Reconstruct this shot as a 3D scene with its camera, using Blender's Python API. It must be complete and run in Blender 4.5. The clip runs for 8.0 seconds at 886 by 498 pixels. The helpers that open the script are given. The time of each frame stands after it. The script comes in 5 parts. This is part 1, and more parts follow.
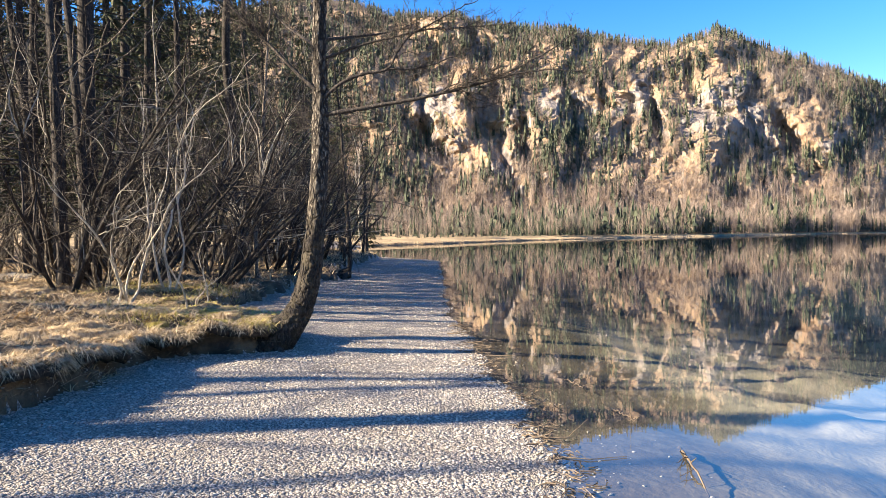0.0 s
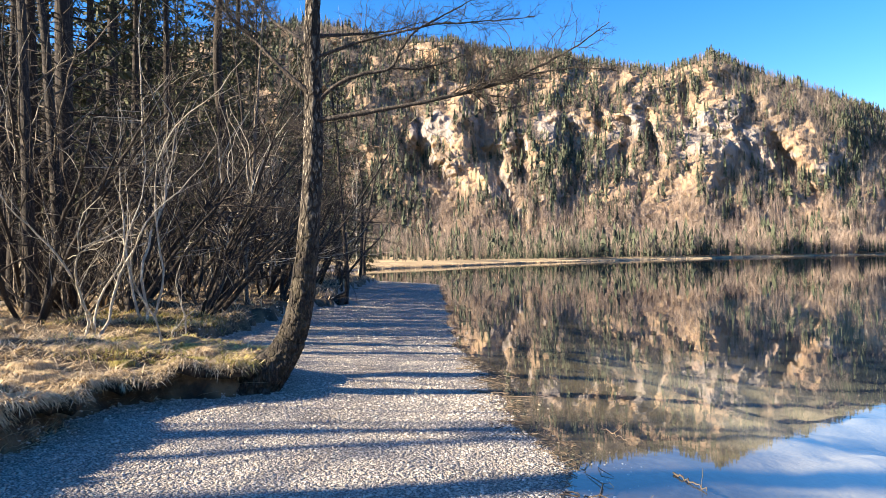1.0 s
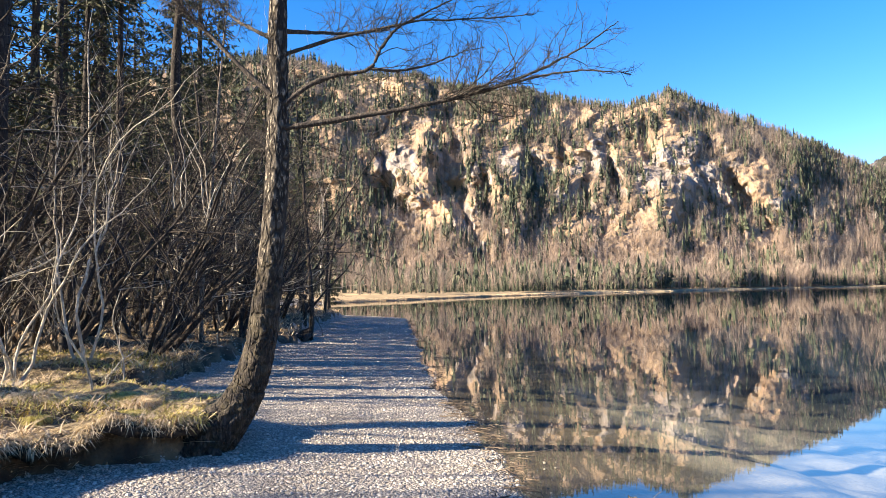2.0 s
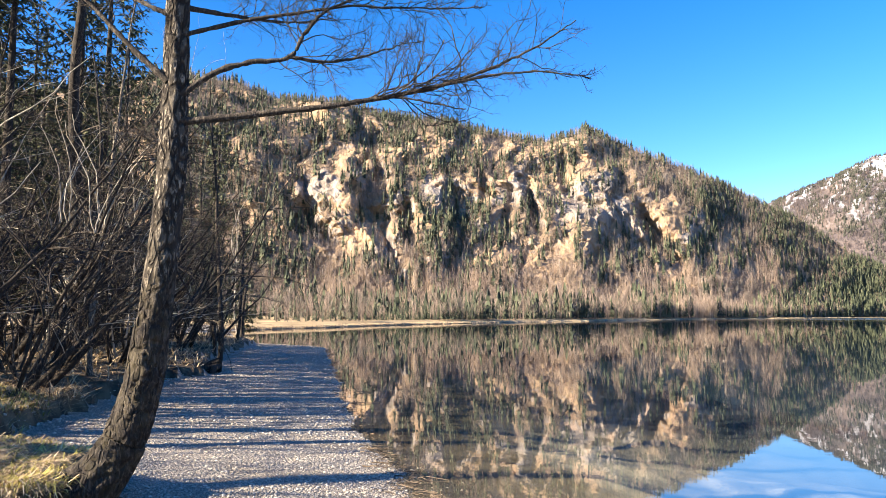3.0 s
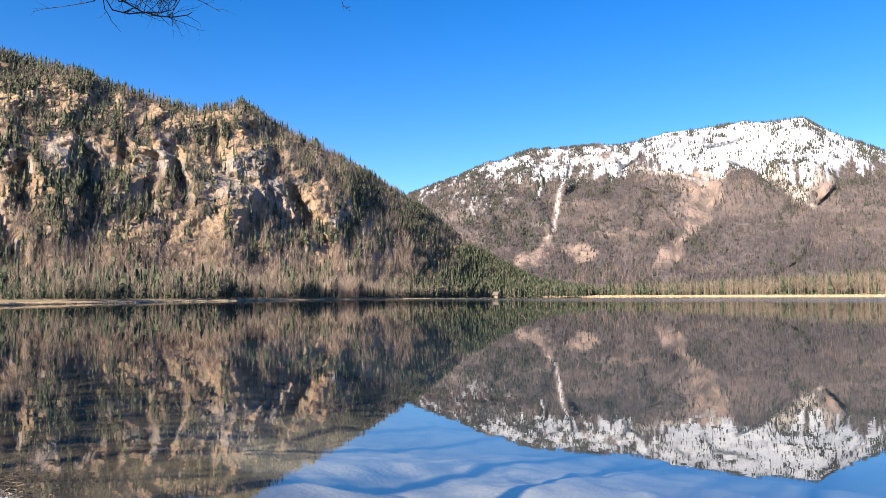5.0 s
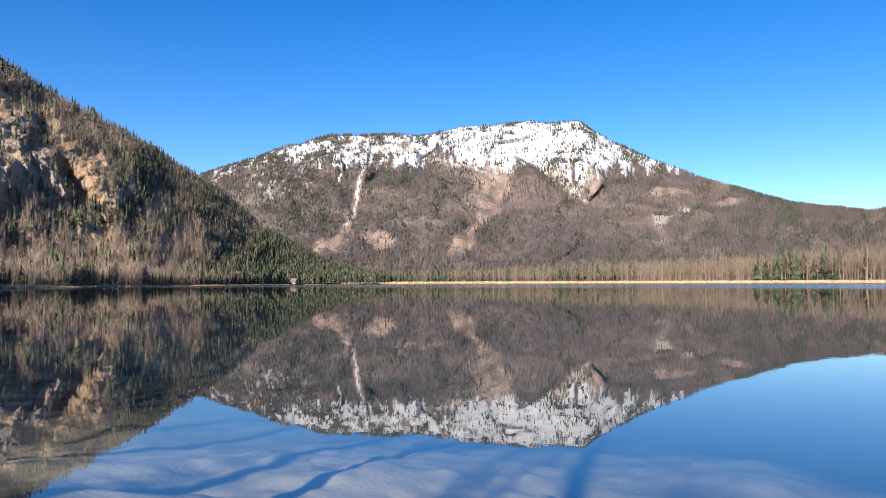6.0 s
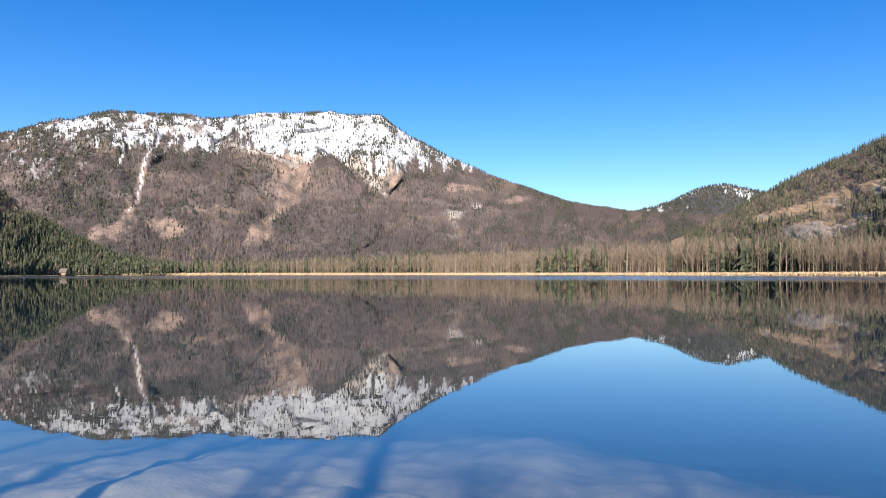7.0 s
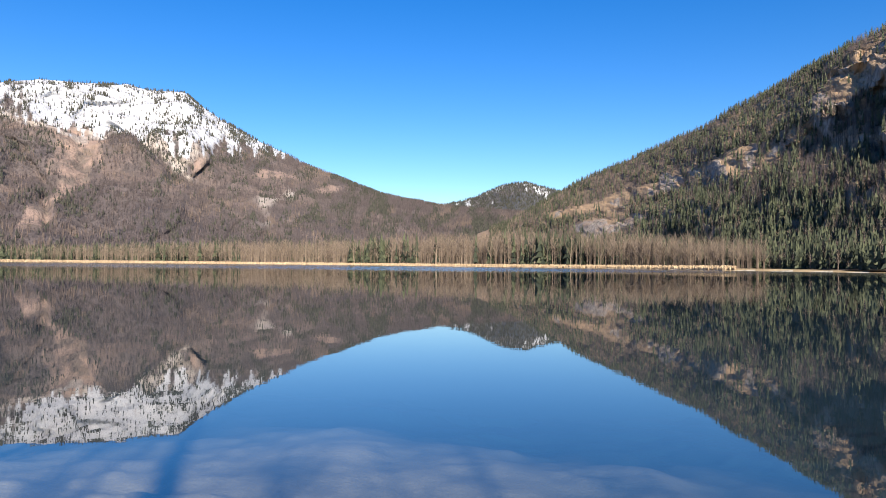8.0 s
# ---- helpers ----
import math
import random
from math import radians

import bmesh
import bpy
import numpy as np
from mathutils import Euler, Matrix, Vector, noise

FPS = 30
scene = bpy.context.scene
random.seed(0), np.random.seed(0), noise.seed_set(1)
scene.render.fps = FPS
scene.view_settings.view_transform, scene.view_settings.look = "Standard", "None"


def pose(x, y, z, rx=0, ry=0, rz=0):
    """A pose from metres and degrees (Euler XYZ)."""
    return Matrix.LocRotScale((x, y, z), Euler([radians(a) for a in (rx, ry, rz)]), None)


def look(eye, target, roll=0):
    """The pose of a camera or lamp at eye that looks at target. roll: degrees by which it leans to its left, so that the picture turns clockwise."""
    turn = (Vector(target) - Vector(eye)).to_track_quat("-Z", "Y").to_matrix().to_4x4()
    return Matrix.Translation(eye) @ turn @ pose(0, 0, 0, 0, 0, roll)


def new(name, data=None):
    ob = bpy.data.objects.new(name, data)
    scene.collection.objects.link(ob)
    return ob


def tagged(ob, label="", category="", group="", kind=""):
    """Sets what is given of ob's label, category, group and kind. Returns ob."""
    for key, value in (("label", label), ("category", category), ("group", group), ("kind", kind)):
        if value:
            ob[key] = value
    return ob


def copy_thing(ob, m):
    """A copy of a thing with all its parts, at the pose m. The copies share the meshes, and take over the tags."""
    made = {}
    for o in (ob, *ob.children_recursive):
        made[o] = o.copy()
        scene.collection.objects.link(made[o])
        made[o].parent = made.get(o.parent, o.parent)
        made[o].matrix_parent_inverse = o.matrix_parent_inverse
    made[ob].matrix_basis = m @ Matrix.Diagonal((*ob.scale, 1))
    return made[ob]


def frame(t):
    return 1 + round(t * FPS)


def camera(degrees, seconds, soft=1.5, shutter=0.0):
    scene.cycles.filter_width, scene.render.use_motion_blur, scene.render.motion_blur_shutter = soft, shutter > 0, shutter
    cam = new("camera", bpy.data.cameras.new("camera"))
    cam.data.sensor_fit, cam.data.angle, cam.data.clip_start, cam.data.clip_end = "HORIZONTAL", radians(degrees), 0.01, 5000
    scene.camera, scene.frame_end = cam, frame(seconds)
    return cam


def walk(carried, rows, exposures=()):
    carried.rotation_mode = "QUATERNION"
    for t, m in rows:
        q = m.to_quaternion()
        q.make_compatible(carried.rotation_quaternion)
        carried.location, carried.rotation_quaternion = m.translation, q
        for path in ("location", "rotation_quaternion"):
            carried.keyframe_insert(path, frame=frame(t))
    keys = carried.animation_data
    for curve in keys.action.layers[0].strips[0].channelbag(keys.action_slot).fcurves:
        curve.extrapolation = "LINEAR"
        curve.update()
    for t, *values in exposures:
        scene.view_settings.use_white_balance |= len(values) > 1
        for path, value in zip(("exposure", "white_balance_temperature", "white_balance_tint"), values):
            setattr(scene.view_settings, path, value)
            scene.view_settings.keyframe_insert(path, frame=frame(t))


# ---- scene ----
cam = camera(66.2, 8.0, 0.8)
PATH = [
    (0.0, pose(0.000, 0.000, 1.588, 88.86, 0.69, -0.00)),
    (0.5, pose(-0.061, 0.634, 1.603, 89.67, 0.78, 0.08)),
    (1.0, pose(-0.156, 1.146, 1.588, 90.80, 0.88, -0.24)),
    (2.3, pose(-0.388, 2.570, 1.574, 94.41, 0.84, -4.42)),
    (2.5, pose(-0.354, 2.766, 1.585, 94.95, 0.68, -5.31)),
    (3.0, pose(-0.381, 3.236, 1.607, 95.81, 0.37, -9.94)),
    (3.5, pose(-0.449, 3.652, 1.594, 96.04, 0.33, -16.00)),
    (4.0, pose(-0.450, 4.111, 1.600, 95.61, 0.24, -23.14)),
    (4.5, pose(-0.438, 4.475, 1.582, 94.79, 0.16, -30.87)),
    (6.0, pose(-0.552, 4.736, 1.597, 92.81, 0.19, -55.82)),
    (6.5, pose(-0.558, 4.747, 1.598, 92.42, 0.18, -64.25)),
    (7.0, pose(-0.555, 4.748, 1.601, 92.07, 0.04, -72.62)),
    (7.5, pose(-0.539, 4.742, 1.602, 91.72, -0.23, -80.84)),
    (8.0, pose(-0.514, 4.747, 1.598, 91.31, -0.56, -88.34)),
]
walk(cam, PATH, [(0.0, 2.10, 7100, 10), (3.0, 2.15, 7100, 10), (4.5, 1.74, 6750, 10), (6.0, 1.20, 6500, 10), (8.0, 1.12, 6500, 10)])

# ---- sky and sun ----
SUN_AZ, SUN_EL = 256.0, 26.0        # degrees clockwise from +y, degrees up
world = bpy.data.worlds.new("sky")
scene.world = world
world.use_nodes = True
wn = world.node_tree.nodes
sky = wn.new("ShaderNodeTexSky")
sky.sky_type = "NISHITA"
sky.sun_disc = False
sky.sun_elevation, sky.sun_rotation = radians(SUN_EL), radians(SUN_AZ)
sky.altitude, sky.air_density, sky.dust_density, sky.ozone_density = 700, 1.0, 0.4, 2.5
wn["Background"].inputs["Strength"].default_value = 0.081
deep_blue = wn.new("ShaderNodeHueSaturation")
deep_blue.inputs["Saturation"].default_value = 1.42
deep_blue.inputs["Hue"].default_value = 0.512
world.node_tree.links.new(sky.outputs[0], deep_blue.inputs["Color"])
world.node_tree.links.new(deep_blue.outputs[0], wn["Background"].inputs["Color"])
sun = new("sun", bpy.data.lights.new("sun", "SUN"))
sun.data.energy, sun.data.angle, sun.data.color = 5.0, radians(0.55), (1.0, 0.89, 0.74)
a, e = radians(SUN_AZ), radians(SUN_EL)
sun.matrix_world = look((math.sin(a) * math.cos(e) * 100, math.cos(a) * math.cos(e) * 100, math.sin(e) * 100), (0, 0, 0))

# ---- numbers ----
rng = np.random.default_rng(7)


def hash2(ix, iy, seed):
    h = (ix.astype(np.int64) * 374761393 + iy.astype(np.int64) * 668265263 + seed * 974634777) & 0xFFFFFFFF
    h = ((h ^ (h >> 13)) * 1274126177) & 0xFFFFFFFF
    return ((h ^ (h >> 16)) & 0xFFFF) / 65535.0


def vnoise(x, y, seed=0):
    x, y = np.broadcast_arrays(np.asarray(x, float), np.asarray(y, float))
    ix, iy = np.floor(x), np.floor(y)
    fx, fy = x - ix, y - iy
    fx, fy = fx * fx * (3 - 2 * fx), fy * fy * (3 - 2 * fy)
    lo = hash2(ix, iy, seed) * (1 - fx) + hash2(ix + 1, iy, seed) * fx
    hi = hash2(ix, iy + 1, seed) * (1 - fx) + hash2(ix + 1, iy + 1, seed) * fx
    return lo * (1 - fy) + hi * fy


def fbm(x, y, octaves=4, seed=0, gain=0.5):
    """Layered noise, about -1 to 1."""
    total, amp, norm = 0.0, 1.0, 0.0
    for k in range(octaves):
        total = total + amp * (vnoise(x * 2 ** k, y * 2 ** k, seed + k) * 2 - 1)
        norm += amp
        amp *= gain
    return total / norm * 1.6


def smooth(lo, hi, x):
    t = np.clip((np.asarray(x, float) - lo) / (hi - lo), 0, 1)
    return t * t * (3 - 2 * t)


def curve_at(points, x):
    """A smooth-ish line through a few (x, y) pairs."""
    px, py = zip(*points)
    return np.interp(x, px, py)


def azimuth(x, y):
    return np.degrees(np.arctan2(x, y))


# ---- meshes ----
def mesh_np(name, verts, faces, materials, index=None, shade=False, attributes=None):
    """A mesh from arrays; faces all have the same number of corners."""
    me = bpy.data.meshes.new(name)
    verts, faces = np.asarray(verts, np.float32), np.asarray(faces, np.int32)
    n, k = faces.shape
    me.vertices.add(len(verts))
    me.vertices.foreach_set("co", verts.ravel())
    me.loops.add(n * k)
    me.loops.foreach_set("vertex_index", faces.ravel())
    me.polygons.add(n)
    me.polygons.foreach_set("loop_start", np.arange(0, n * k, k, dtype=np.int32))
    for m in materials:
        me.materials.append(m)
    if index is not None:
        me.polygons.foreach_set("material_index", np.asarray(index, np.int32))
    me.polygons.foreach_set("use_smooth", np.full(n, shade))
    for key, values in (attributes or {}).items():
        at = me.attributes.new(key, "FLOAT", "POINT")
        at.data.foreach_set("value", np.asarray(values, np.float32))
    me.update(calc_edges=True)
    return me


def grid_faces(rows, cols):
    i = np.arange(rows - 1)[:, None] * cols + np.arange(cols - 1)[None, :]
    i = i.ravel()
    return np.stack([i, i + 1, i + cols + 1, i + cols], 1)


def scatter(proto, places, turns, sizes, heights=None):
    """One joined mesh's arrays: copies of a small prototype (verts, triangles) set at places."""
    pv, pf = proto
    c, s = np.cos(turns)[:, None], np.sin(turns)[:, None]
    w = np.asarray(sizes)[:, None]
    h = w if heights is None else np.asarray(heights)[:, None]
    x = (pv[None, :, 0] * c - pv[None, :, 1] * s) * w + places[:, 0:1]
    y = (pv[None, :, 0] * s + pv[None, :, 1] * c) * w + places[:, 1:2]
    z = pv[None, :, 2] * h + places[:, 2:3]
    v = np.stack([x, y, z], 2).reshape(-1, 3)
    f = (pf[None] + (np.arange(len(places)) * len(pv))[:, None, None]).reshape(-1, 3)
    return v, f


def merge(parts):
    vs, fs, n = [], [], 0
    for v, f in parts:
        vs.append(v)
        fs.append(f + n)
        n += len(v)
    return np.concatenate(vs), np.concatenate(fs)


# ---- materials ----
class Mat:
    """A small builder for node materials."""

    def __init__(self, name, rough=0.8, metal=0.0, spec=0.3):
        self.m = bpy.data.materials.new(name)
        self.m.use_nodes = True
        self.t = self.m.node_tree
        self.b = self.t.nodes["Principled BSDF"]
        self.b.inputs["Roughness"].default_value = rough
        self.b.inputs["Metallic"].default_value = metal
        self.b.inputs["Specular IOR Level"].default_value = spec
        self.where = self.t.nodes.new("ShaderNodeNewGeometry").outputs["Position"]

    def link(self, a, b):
        self.t.links.new(a, b)

    def place(self, sx=1, sy=1, sz=1, local=False):
        mp = self.t.nodes.new("ShaderNodeMapping")
        mp.inputs["Scale"].default_value = (sx, sy, sz)
        src = self.where
        if local:
            src = self.t.nodes.new("ShaderNodeTexCoord").outputs["Object"]
        self.link(src, mp.inputs["Vector"])
        return mp.outputs[0]

    def noise(self, scale, detail=4, rough=0.55, stretch=(1, 1, 1), local=False, warp=0.0):
        n = self.t.nodes.new("ShaderNodeTexNoise")
        n.inputs["Scale"].default_value = scale
        n.inputs["Detail"].default_value = detail
        n.inputs["Roughness"].default_value = rough
        n.inputs["Distortion"].default_value = warp
        self.link(self.place(*stretch, local=local), n.inputs["Vector"])
        return n.outputs["Fac"]

    def cells(self, scale, out="Distance", feature="F1", stretch=(1, 1, 1), local=False):
        n = self.t.nodes.new("ShaderNodeTexVoronoi")
        n.feature = feature
        n.inputs["Scale"].default_value = scale
        self.link(self.place(*stretch, local=local), n.inputs["Vector"])
        return n.outputs[out]

    def ramp(self, value, lo=0.35, hi=0.65):
        n = self.t.nodes.new("ShaderNodeMapRange")
        n.interpolation_type = "SMOOTHSTEP"
        n.inputs["From Min"].default_value, n.inputs["From Max"].default_value = lo, hi
        self.link(value, n.inputs["Value"])
        return n.outputs[0]

    def math(self, op, a, b=0.0):
        n = self.t.nodes.new("ShaderNodeMath")
        n.operation = op
        for k, v in enumerate((a, b)):
            if isinstance(v, (int, float)):
                n.inputs[k].default_value = v
            else:
                self.link(v, n.inputs[k])
        return n.outputs[0]

    def mix(self, fac, a, b):
        n = self.t.nodes.new("ShaderNodeMix")
        n.data_type = "RGBA"
        n.clamp_factor = True
        for k, v in ((0, fac), (6, a), (7, b)):
            if isinstance(v, tuple):
                n.inputs[k].default_value = (*v, 1)
            elif isinstance(v, (int, float)):
                n.inputs[k].default_value = v
            else:
                self.link(v, n.inputs[k])
        return n.outputs[2]

    def attr(self, name):
        n = self.t.nodes.new("ShaderNodeAttribute")
        n.attribute_name = name
        return n.outputs["Fac"]

    def island(self):
        return self.t.nodes.new("ShaderNodeNewGeometry").outputs["Random Per Island"]

    def each(self):
        return self.t.nodes.new("ShaderNodeObjectInfo").outputs["Random"]

    def height(self):
        n = self.t.nodes.new("ShaderNodeSeparateXYZ")
        self.link(self.where, n.inputs[0])
        return n.outputs["Z"]

    def up(self):
        n = self.t.nodes.new("ShaderNodeSeparateXYZ")
        self.link(self.t.nodes.new("ShaderNodeNewGeometry").outputs["Normal"], n.inputs[0])
        return n.outputs["Z"]

    def color(self, c):
        if isinstance(c, tuple):
            self.b.inputs["Base Color"].default_value = (*c, 1)
        else:
            self.link(c, self.b.inputs["Base Color"])
        return self

    def bump(self, value, strength=0.5, distance=0.02):
        n = self.t.nodes.new("ShaderNodeBump")
        n.inputs["Strength"].default_value = strength
        n.inputs["Distance"].default_value = distance
        self.link(value, n.inputs["Height"])
        self.link(n.outputs[0], self.b.inputs["Normal"])
        return self


def stone_gravel():
    k = Mat("gravel", 0.9)
    g = k.t.nodes.new("ShaderNodeSeparateColor")
    k.link(k.cells(64, "Color"), g.inputs[0])
    big = k.t.nodes.new("ShaderNodeSeparateColor")
    k.link(k.cells(27, "Color"), big.inputs[0])
    d, e = k.cells(64), k.cells(27)
    tone = k.mix(g.outputs[0], (0.29, 0.26, 0.222), (0.54, 0.487, 0.41))
    tone = k.mix(k.math("MULTIPLY", k.ramp(big.outputs[1], 0.62, 0.66), k.ramp(e, 0.62, 0.5)), tone, k.mix(big.outputs[0], (0.25, 0.225, 0.195), (0.58, 0.53, 0.455)))
    tone = k.mix(k.ramp(k.noise(1.3, 4), 0.45, 0.72), tone, (0.33, 0.28, 0.215))
    # gaps between the stones darkened in the colour, as crevice shade
    tone = k.mix(k.ramp(d, 0.36, 0.66), tone, (0.15, 0.13, 0.11))
    k.color(tone)
    high = k.math("ADD", k.math("SUBTRACT", 1.0, d), k.math("MULTIPLY", k.ramp(e, 0.7, 0.3), 0.8))
    return k.bump(high, 0.9, 0.017).m


def soil():
    k = Mat("forest_floor", 0.95)
    n = k.noise(3.0, 6)
    c = k.mix(k.ramp(n, 0.35, 0.65), (0.045, 0.03, 0.02), (0.17, 0.12, 0.07))
    c = k.mix(k.ramp(k.noise(0.6, 3), 0.5, 0.7), c, (0.10, 0.075, 0.04))
    return k.color(c).bump(k.noise(22, 5), 0.8, 0.04).m


def lake_bed():
    k = Mat("lake_bed", 0.9)
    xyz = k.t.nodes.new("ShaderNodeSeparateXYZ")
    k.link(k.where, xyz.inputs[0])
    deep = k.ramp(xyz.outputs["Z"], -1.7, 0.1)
    c = k.mix(k.ramp(k.noise(0.5, 5), 0.35, 0.65), (0.10, 0.077, 0.052), (0.23, 0.185, 0.122))
    c = k.mix(k.ramp(k.noise(9, 4), 0.4, 0.7), c, (0.20, 0.172, 0.125))
    # brown silt and leaf litter beside the beach, pale gravel further out
    ragged = k.math("ADD", xyz.outputs["X"], k.math("MULTIPLY", k.math("SUBTRACT", k.noise(0.7, 4), 0.5), 2.2))
    # the bed's sunlit patches are put into this pale colour
    pale = k.math("MULTIPLY", k.ramp(ragged, 1.9, 3.2), k.ramp(xyz.outputs["Y"], 17, 12))
    pale = k.math("MULTIPLY", pale, k.ramp(k.noise(0.45, 4, 0.5, (0.5, 1.6, 1)), 0.30, 0.50))
    c = k.mix(pale, c, k.mix(k.noise(30, 3), (0.43, 0.375, 0.265), (0.68, 0.61, 0.47)))
    c = k.mix(k.ramp(xyz.outputs["X"], 1.9, 0.7), c, k.mix(k.noise(12, 5, 0.7), (0.07, 0.052, 0.038), (0.22, 0.175, 0.13)))
    # bed darkened and blued by depth, standing in for light lost in the water
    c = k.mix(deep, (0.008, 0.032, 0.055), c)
    return k.color(c).bump(k.noise(14, 4), 0.5, 0.03).m


def meadow():
    k = Mat("dry_meadow", 0.95)
    c = k.mix(k.ramp(k.noise(0.05, 6), 0.35, 0.65), (0.47, 0.345, 0.19), (0.28, 0.205, 0.11))
    return k.color(c).bump(k.noise(1.0, 4), 0.5, 0.3).m


def water():
    k = Mat("lake_water", 0.0)
    t = k.t
    glossy = t.nodes.new("ShaderNodeBsdfGlossy")
    glossy.inputs["Roughness"].default_value = 0.012
    clear = t.nodes.new("ShaderNodeBsdfTransparent")
    clear.inputs["Color"].default_value = (0.92, 0.93, 0.88, 1)
    facing = t.nodes.new("ShaderNodeLayerWeight")
    facing.inputs["Blend"].default_value = 0.5
    gloss = k.math("ADD", k.math("MULTIPLY", k.math("POWER", facing.outputs["Facing"], 3.25), 0.96), 0.03)
    mixer = t.nodes.new("ShaderNodeMixShader")
    bump = t.nodes.new("ShaderNodeBump")
    xyz = t.nodes.new("ShaderNodeSeparateXYZ")
    k.link(k.where, xyz.inputs[0])
    breeze = k.math("MULTIPLY", k.ramp(xyz.outputs["X"], 110, 220), k.ramp(k.noise(0.006, 3, 0.5, (1, 0.25, 1)), 0.28, 0.5))
    bump.inputs["Strength"].default_value = 1.0
    bump.inputs["Distance"].default_value = 0.05
    k.link(k.math("MULTIPLY", k.noise(0.9, 4, 0.6), k.math("ADD", k.math("MULTIPLY", breeze, 3.0), 0.02)), bump.inputs["Height"])
    k.link(k.math("ADD", k.math("MULTIPLY", breeze, 0.10), 0.012), glossy.inputs["Roughness"])
    k.link(bump.outputs[0], glossy.inputs["Normal"])
    k.link(gloss, mixer.inputs[0])
    k.link(clear.outputs[0], mixer.inputs[1])
    k.link(glossy.outputs[0], mixer.inputs[2])
    k.link(mixer.outputs[0], t.nodes["Material Output"].inputs["Surface"])
    return k.m


def mountain_side(name, floor=(0.23, 0.165, 0.115), grass=(0.405, 0.262, 0.172), rock=(0.315, 0.265, 0.232)):
    k = Mat(name, 0.95)
    c = k.mix(k.ramp(k.noise(0.03, 5), 0.35, 0.65), floor, (0.30, 0.215, 0.14))
    c = k.mix(k.ramp(k.noise(0.5, 5, 0.7), 0.5, 0.72), c, (0.10, 0.08, 0.06))
    g = k.mix(k.ramp(k.noise(0.11, 5), 0.3, 0.7), grass, (0.34, 0.245, 0.155))
    g = k.mix(k.ramp(k.noise(0.7, 4, 0.6, (1, 1, 1.6)), 0.55, 0.7), g, (0.22, 0.19, 0.09))
    c = k.mix(k.attr("open"), c, g)
    r = k.mix(k.ramp(k.noise(0.22, 8, 0.72, (1, 1, 0.22), False, 0.5), 0.43, 0.58), rock, (0.17, 0.15, 0.135))
    r = k.mix(k.ramp(k.noise(0.06, 5, 0.6), 0.50, 0.62), r, (0.34, 0.252, 0.195))
    r = k.mix(k.ramp(k.noise(0.16, 5, 0.65), 0.58, 0.66), r, (0.15, 0.13, 0.07))
    c = k.mix(k.ramp(k.math("ADD", k.attr("rock"), k.math("MULTIPLY", k.math("SUBTRACT", k.noise(0.35, 5, 0.7), 0.5), 0.9)), 0.35, 0.6), c, r)
    k.color(c)
    return k.bump(k.noise(0.30, 10, 0.72, (1, 1, 0.45), False, 0.4), 1.0, 2.2).m


def snow_side(name="snow_mountain", low=(0.074, 0.063, 0.068), high=(0.135, 0.112, 0.11)):
    k = Mat(name, 0.9)
    # low and high tones carry the slope's distance haze in the colour
    c = k.mix(k.ramp(k.noise(0.006, 6, 0.6), 0.35, 0.65), low, high)
    c = k.mix(k.ramp(k.noise(0.05, 5, 0.7), 0.45, 0.65), c, (0.06, 0.052, 0.052))
    g = k.mix(k.ramp(k.noise(0.02, 6, 0.6, (1, 1, 0.35)), 0.42, 0.6), (0.29, 0.21, 0.175), (0.15, 0.12, 0.105))
    c = k.mix(k.attr("open"), c, g)
    c = k.mix(k.attr("rock"), c, k.mix(k.ramp(k.noise(0.02, 6), 0.4, 0.6), (0.42, 0.38, 0.35), (0.30, 0.26, 0.24)))
    s = k.mix(k.ramp(k.noise(0.03, 6, 0.7, (1, 1, 0.4)), 0.62, 0.72), (0.52, 0.535, 0.575), (0.28, 0.255, 0.24))
    edge = k.math("ADD", k.attr("snow"), k.math("MULTIPLY", k.math("SUBTRACT", k.noise(0.045, 6, 0.75), 0.5), 0.9))
    c = k.mix(k.ramp(edge, 0.12, 0.85), c, s)
    return k.color(c).bump(k.noise(0.02, 8, 0.68, (1, 1, 0.6)), 1.0, 26.0).m


def needles(name, a, b):
    k = Mat(name, 0.8)
    return k.color(k.mix(k.island(), a, b)).m


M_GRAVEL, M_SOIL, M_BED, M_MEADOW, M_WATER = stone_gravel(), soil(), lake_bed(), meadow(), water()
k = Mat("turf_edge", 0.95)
# earth below the straw top; its dark tone also holds the undercut's shade
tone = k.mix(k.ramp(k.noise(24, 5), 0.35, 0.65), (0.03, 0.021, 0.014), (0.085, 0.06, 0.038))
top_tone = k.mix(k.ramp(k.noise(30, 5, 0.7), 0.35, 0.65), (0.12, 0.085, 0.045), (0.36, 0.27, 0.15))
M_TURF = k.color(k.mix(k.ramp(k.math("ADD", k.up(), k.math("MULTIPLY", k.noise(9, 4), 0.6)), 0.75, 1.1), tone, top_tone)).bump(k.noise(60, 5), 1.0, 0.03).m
M_SIDE = mountain_side("mountain_side")
M_RIDGE = mountain_side("ridge_side", (0.16, 0.118, 0.09), (0.44, 0.29, 0.18), (0.38, 0.325, 0.28))
M_SNOW = snow_side()
# bluer tones put the farthest slope's haze into its colour
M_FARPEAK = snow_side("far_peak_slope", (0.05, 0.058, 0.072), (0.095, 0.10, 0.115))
M_NEEDLE = needles("conifer_needles", (0.022, 0.028, 0.015), (0.085, 0.09, 0.04))
M_TWIG = needles("bare_twigs", (0.16, 0.118, 0.094), (0.44, 0.335, 0.26))
M_DULLTWIG = needles("dull_bare_twigs", (0.095, 0.076, 0.065), (0.28, 0.222, 0.18))
